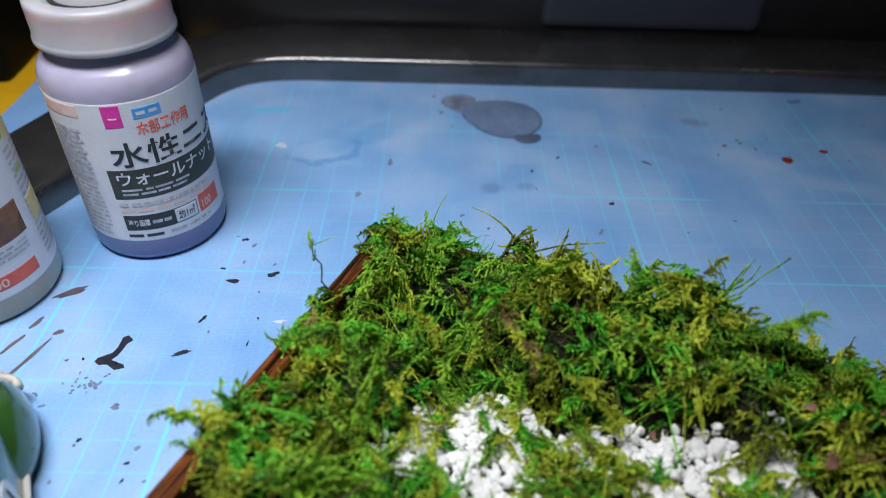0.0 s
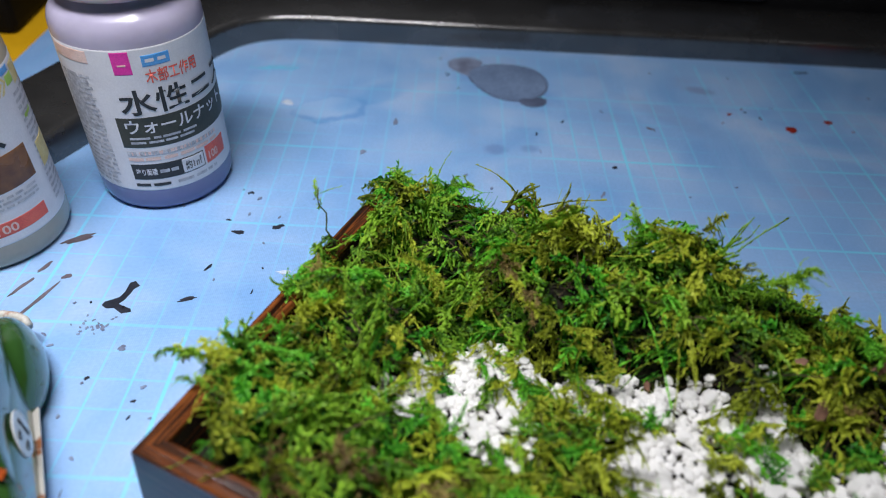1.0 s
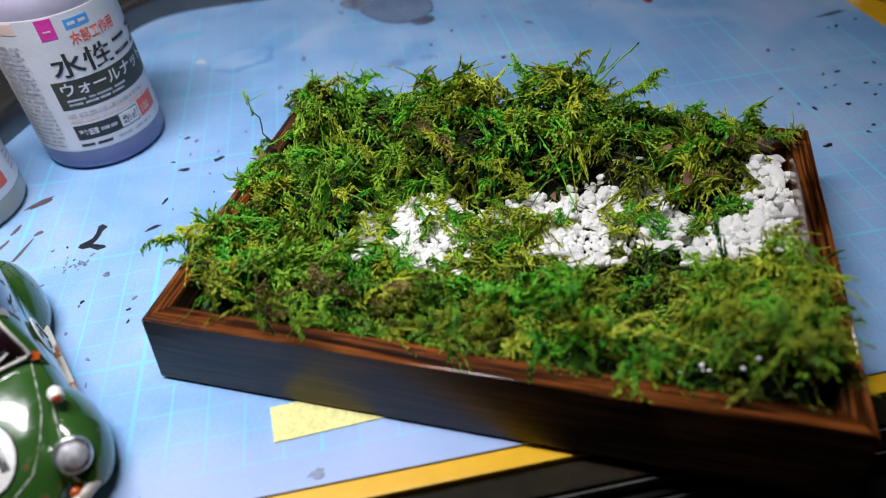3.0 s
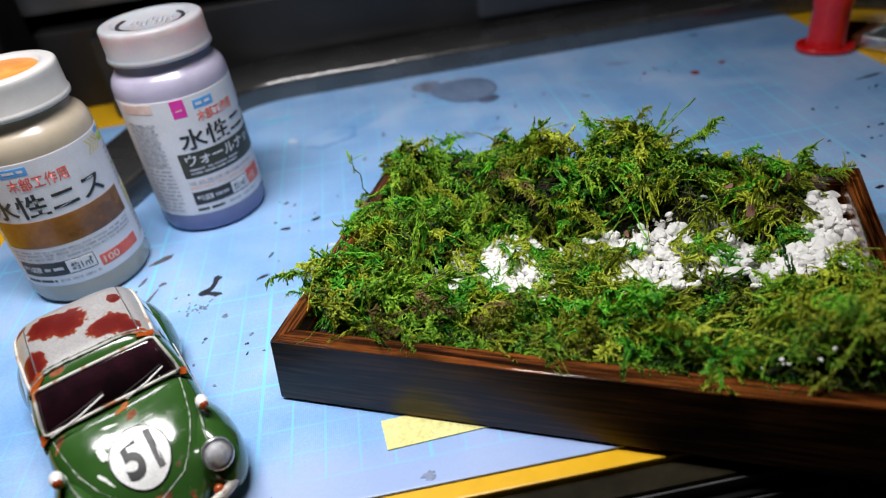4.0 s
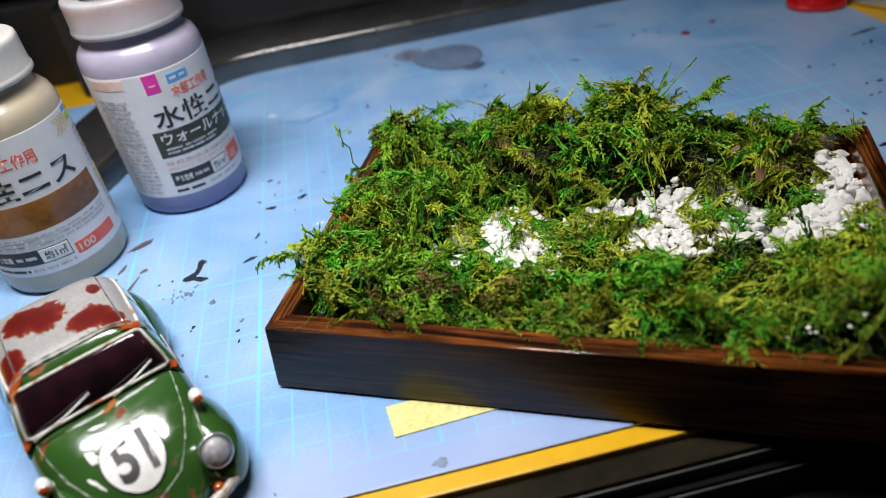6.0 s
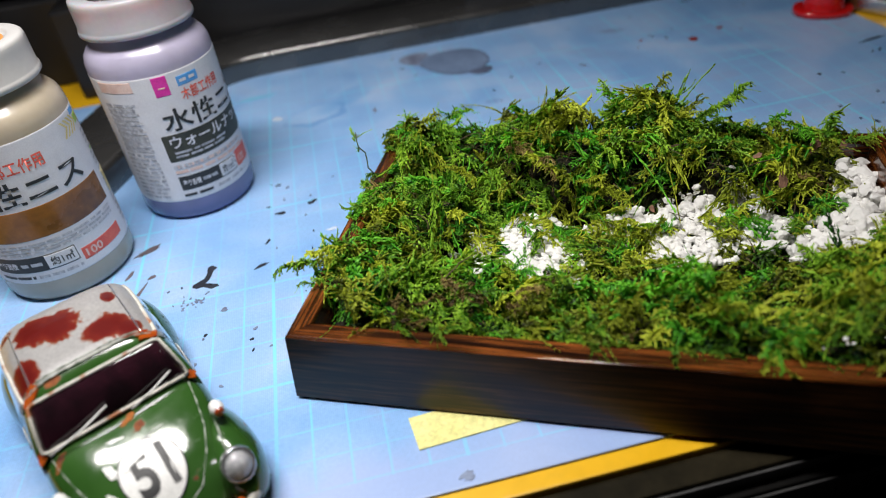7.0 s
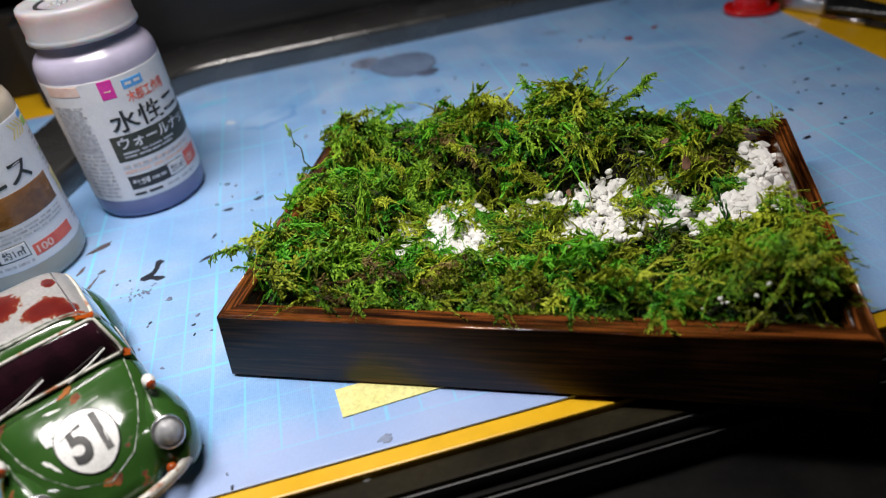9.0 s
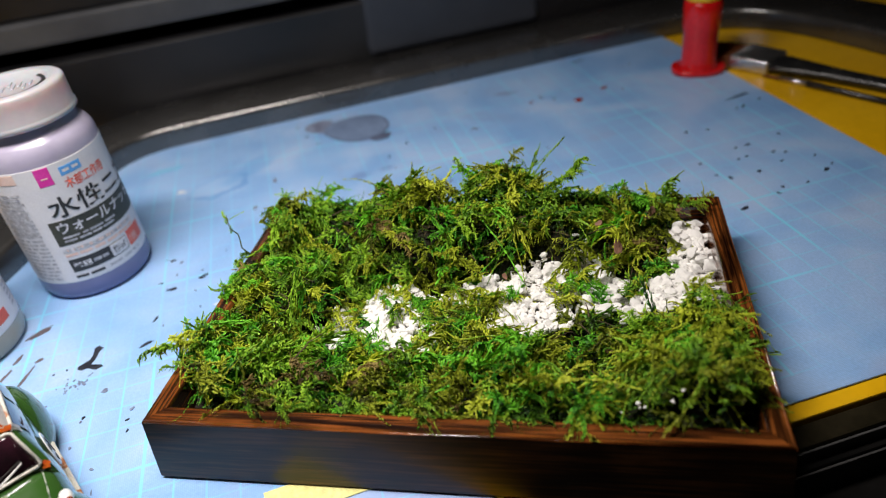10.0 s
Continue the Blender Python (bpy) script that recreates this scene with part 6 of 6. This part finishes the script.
# lamp glare painted as white patches, with chips, scratches and rust on the bonnet
M_RUST = noisy("rust_orange", (0.10, 0.022, 0.008), (0.40, 0.13, 0.02), 400, 0.75, bump=0.5)
for x, y, rx, ry, turn, mm, nm, lb, up_ in ((0.0030, 0.0333, 0.0030, 0.0013, 0.2, M_WHITE, "glare_patch", "white glare painted over the number", 0.00055), (0.0078, 0.0335, 0.0014, 0.0024, 0.5, M_WHITE, "chip_glare", "white chip and painted glare beside the number", 0.00030),
                                      (0.0102, 0.0385, 0.0005, 0.0022, 0.5, M_WHITE, "chip_glare", "white chip and painted glare beside the number", 0.00012), (-0.0050, 0.0292, 0.0026, 0.0003, 0.15, M_SEAM, "scratch", "pale scratch", 0.00012), (0.0040, 0.0262, 0.0024, 0.0004, -0.1, M_WHITE, "scratch", "pale scratch", 0.00012),
                                      (-0.0010, 0.0225, 0.0022, 0.0010, 0.3, M_RUST, "rust_patch", "orange rust patch", 0.00012), (0.0170, 0.0225, 0.0022, 0.0010, 0.6, M_RUST, "rust_patch", "orange rust patch", 0.00012), (-0.0005, 0.0476, 0.0022, 0.0010, 0.1, M_RUST, "rust_patch", "dark rust patch", 0.00014),
                                      (0.0065, 0.0290, 0.0016, 0.0003, 0.2, M_WHITE, "scratch", "pale scratch", 0.00012)):
    bm = bmesh.new()
    ct, st = math.cos(turn), math.sin(turn)
    outline = blob(rng, 0, 0, rx, ry, 0, 0.45, 22)
    rim = [bm.verts.new(on_bonnet(x + a * ct - b * st, y + a * st + b * ct, up_)) for a, b in [q[:2] for q in outline]]
    mid = bm.verts.new(on_bonnet(x, y, up_ + 0.00003))
    for k in range(len(rim)):
        bm.faces.new((mid, rim[k], rim[(k + 1) % len(rim)]))
    bmesh.ops.recalc_face_normals(bm, faces=bm.faces)
    part(nm, bm, mm, disc if nm == "glare_patch" else car, lb)

# ---- red syringe barrel standing on its finger flange ----
M_REDPLASTIC = noisy("plastic_red", (0.66, 0.008, 0.010), (0.72, 0.012, 0.012), 60, 0.22, bump=0.03, Coat_Weight=0.4)
M_YELLOWCAP = noisy("plastic_yellow", (0.78, 0.50, 0.02), (0.82, 0.56, 0.03), 60, 0.3, bump=0.03)
syringe = thing("red_barrel", pose(0.3070, 0.1340, 0.0), "glossy red plastic barrel standing on its flange, with a yellow cap", "plastic tube")
bm = bmesh.new()
spun(bm, [(0.0075, 0.0030), (0.0112, 0.0030), (0.0104, 0.0048), (0.0098, 0.0080), (0.0096, 0.0240), (0.0104, 0.0262), (0.0106, 0.0400), (0.0098, 0.0425), (0, 0.0425)], 48)
part("barrel", bm, M_REDPLASTIC, syringe, "", True)
bm = bmesh.new()
pts = []
for k in range(48):
    a = 2 * math.pi * k / 48
    pts.append((0.0152 * math.copysign(abs(math.cos(a)) ** 0.8, math.cos(a)), 0.0118 * math.copysign(abs(math.sin(a)) ** 0.9, math.sin(a))))
slab(bm, pts, 0.0002, 0.0034, 0.0009)
fl = part("flange", bm, M_REDPLASTIC, syringe, "oval finger flange", True)
fl.matrix_basis = pose(0, 0, 0, 0, 0, -25)
bm = bmesh.new()
spun(bm, [(0.0100, 0.0426), (0.0102, 0.0430), (0.0100, 0.0520), (0.0090, 0.0535), (0, 0.0537)], 40)
part("cap", bm, M_YELLOWCAP, syringe, "yellow cap", True)


# ---- brushes on the desk beside the mat ----
M_BRISTLE = noisy("bristle_brown", (0.13, 0.035, 0.008), (0.22, 0.07, 0.015), 500, 0.7, bump=0.6)
M_FERRULE = noisy("ferrule_tin", (0.55, 0.55, 0.57), (0.70, 0.70, 0.72), 400, 0.2, 0.95, bump=0.3)
M_HANDLE = noisy("handle_black", (0.012, 0.012, 0.013), (0.022, 0.022, 0.022), 100, 0.25, bump=0.05)
brush = thing("flat_brush", pose(0.3225, 0.1570, -0.0009, 0, 0, -65), "wide flat paint brush with brown bristles and black handle", "paint brush")
bm = bmesh.new()
br = random.Random(8)
for k in range(520):
    y = br.uniform(-0.0118, 0.0118)
    z = br.uniform(0.0012, 0.0074)
    tip = br.uniform(-0.002, 0.0025)
    tube(bm, [(0.028, y, z), (0.014, y * 1.04 + br.uniform(-0.0004, 0.0004), z * 0.92), (tip, y * 1.06 + br.uniform(-0.0010, 0.0010), max(0.0006, z * 0.62))], 0.00042, 3, 0.4)
part("bristles", bm, M_BRISTLE, brush)
bm = bmesh.new()
box(bm, 0.0262, -0.0124, 0.0003, 0.0500, 0.0124, 0.0086, 0.0022, 4)
for vt in bm.verts:
    vt.co.y *= 1 - 0.10 * (vt.co.x - 0.0262) / 0.0238
part("ferrule", bm, M_FERRULE, brush, "shiny tin ferrule with dimples", True)
for k in range(8):
    for side_z, side_y in ((0.0087, -0.0100 + 0.0028 * k),):
        bm = bmesh.new()
        bmesh.ops.create_uvsphere(bm, u_segments=10, v_segments=6, radius=0.0008, matrix=Matrix.Translation((0.0285 + 0.0012 * (k % 2), side_y, side_z)))
        part("dimple", bm, M_CHROME, brush, "", True)
bm = bmesh.new()
tube(bm, [(0.0495, 0, 0.0044), (0.054, 0, 0.0046), (0.064, 0, 0.0046), (0.080, 0, 0.0044), (0.105, 0, 0.0042), (0.150, 0, 0.0040)], 0.0036, 16, 0.85)
for vt in bm.verts:
    vt.co.y *= float(np.interp(vt.co.x, [0.049, 0.058, 0.075, 0.095, 0.150], [2.9, 2.8, 1.9, 1.35, 1.6]))
part("handle", bm, M_HANDLE, brush, "black lacquered handle", True)
brush2 = thing("round_brush", pose(0.3318, 0.1075, -0.0009, 0, 0, -67), "thin round paint brush with a dark handle", "paint brush")
bm = bmesh.new()
tube(bm, [(0.0, 0, 0.0008), (0.005, 0, 0.0015), (0.010, 0, 0.0016)], 0.0004, 8, 3.0)
part("bristles", bm, M_BRISTLE, brush2, "", True)
bm = bmesh.new()
tube(bm, [(0.0098, 0, 0.0017), (0.026, 0, 0.0020)], 0.0014, 12, 1.3)
part("ferrule", bm, M_FERRULE, brush2, "tin ferrule", True)
bm = bmesh.new()
tube(bm, [(0.0255, 0, 0.0021), (0.040, 0, 0.0023), (0.110, 0, 0.0018)], 0.0019, 12, 0.7)
part("handle", bm, M_HANDLE, brush2, "dark handle", True)
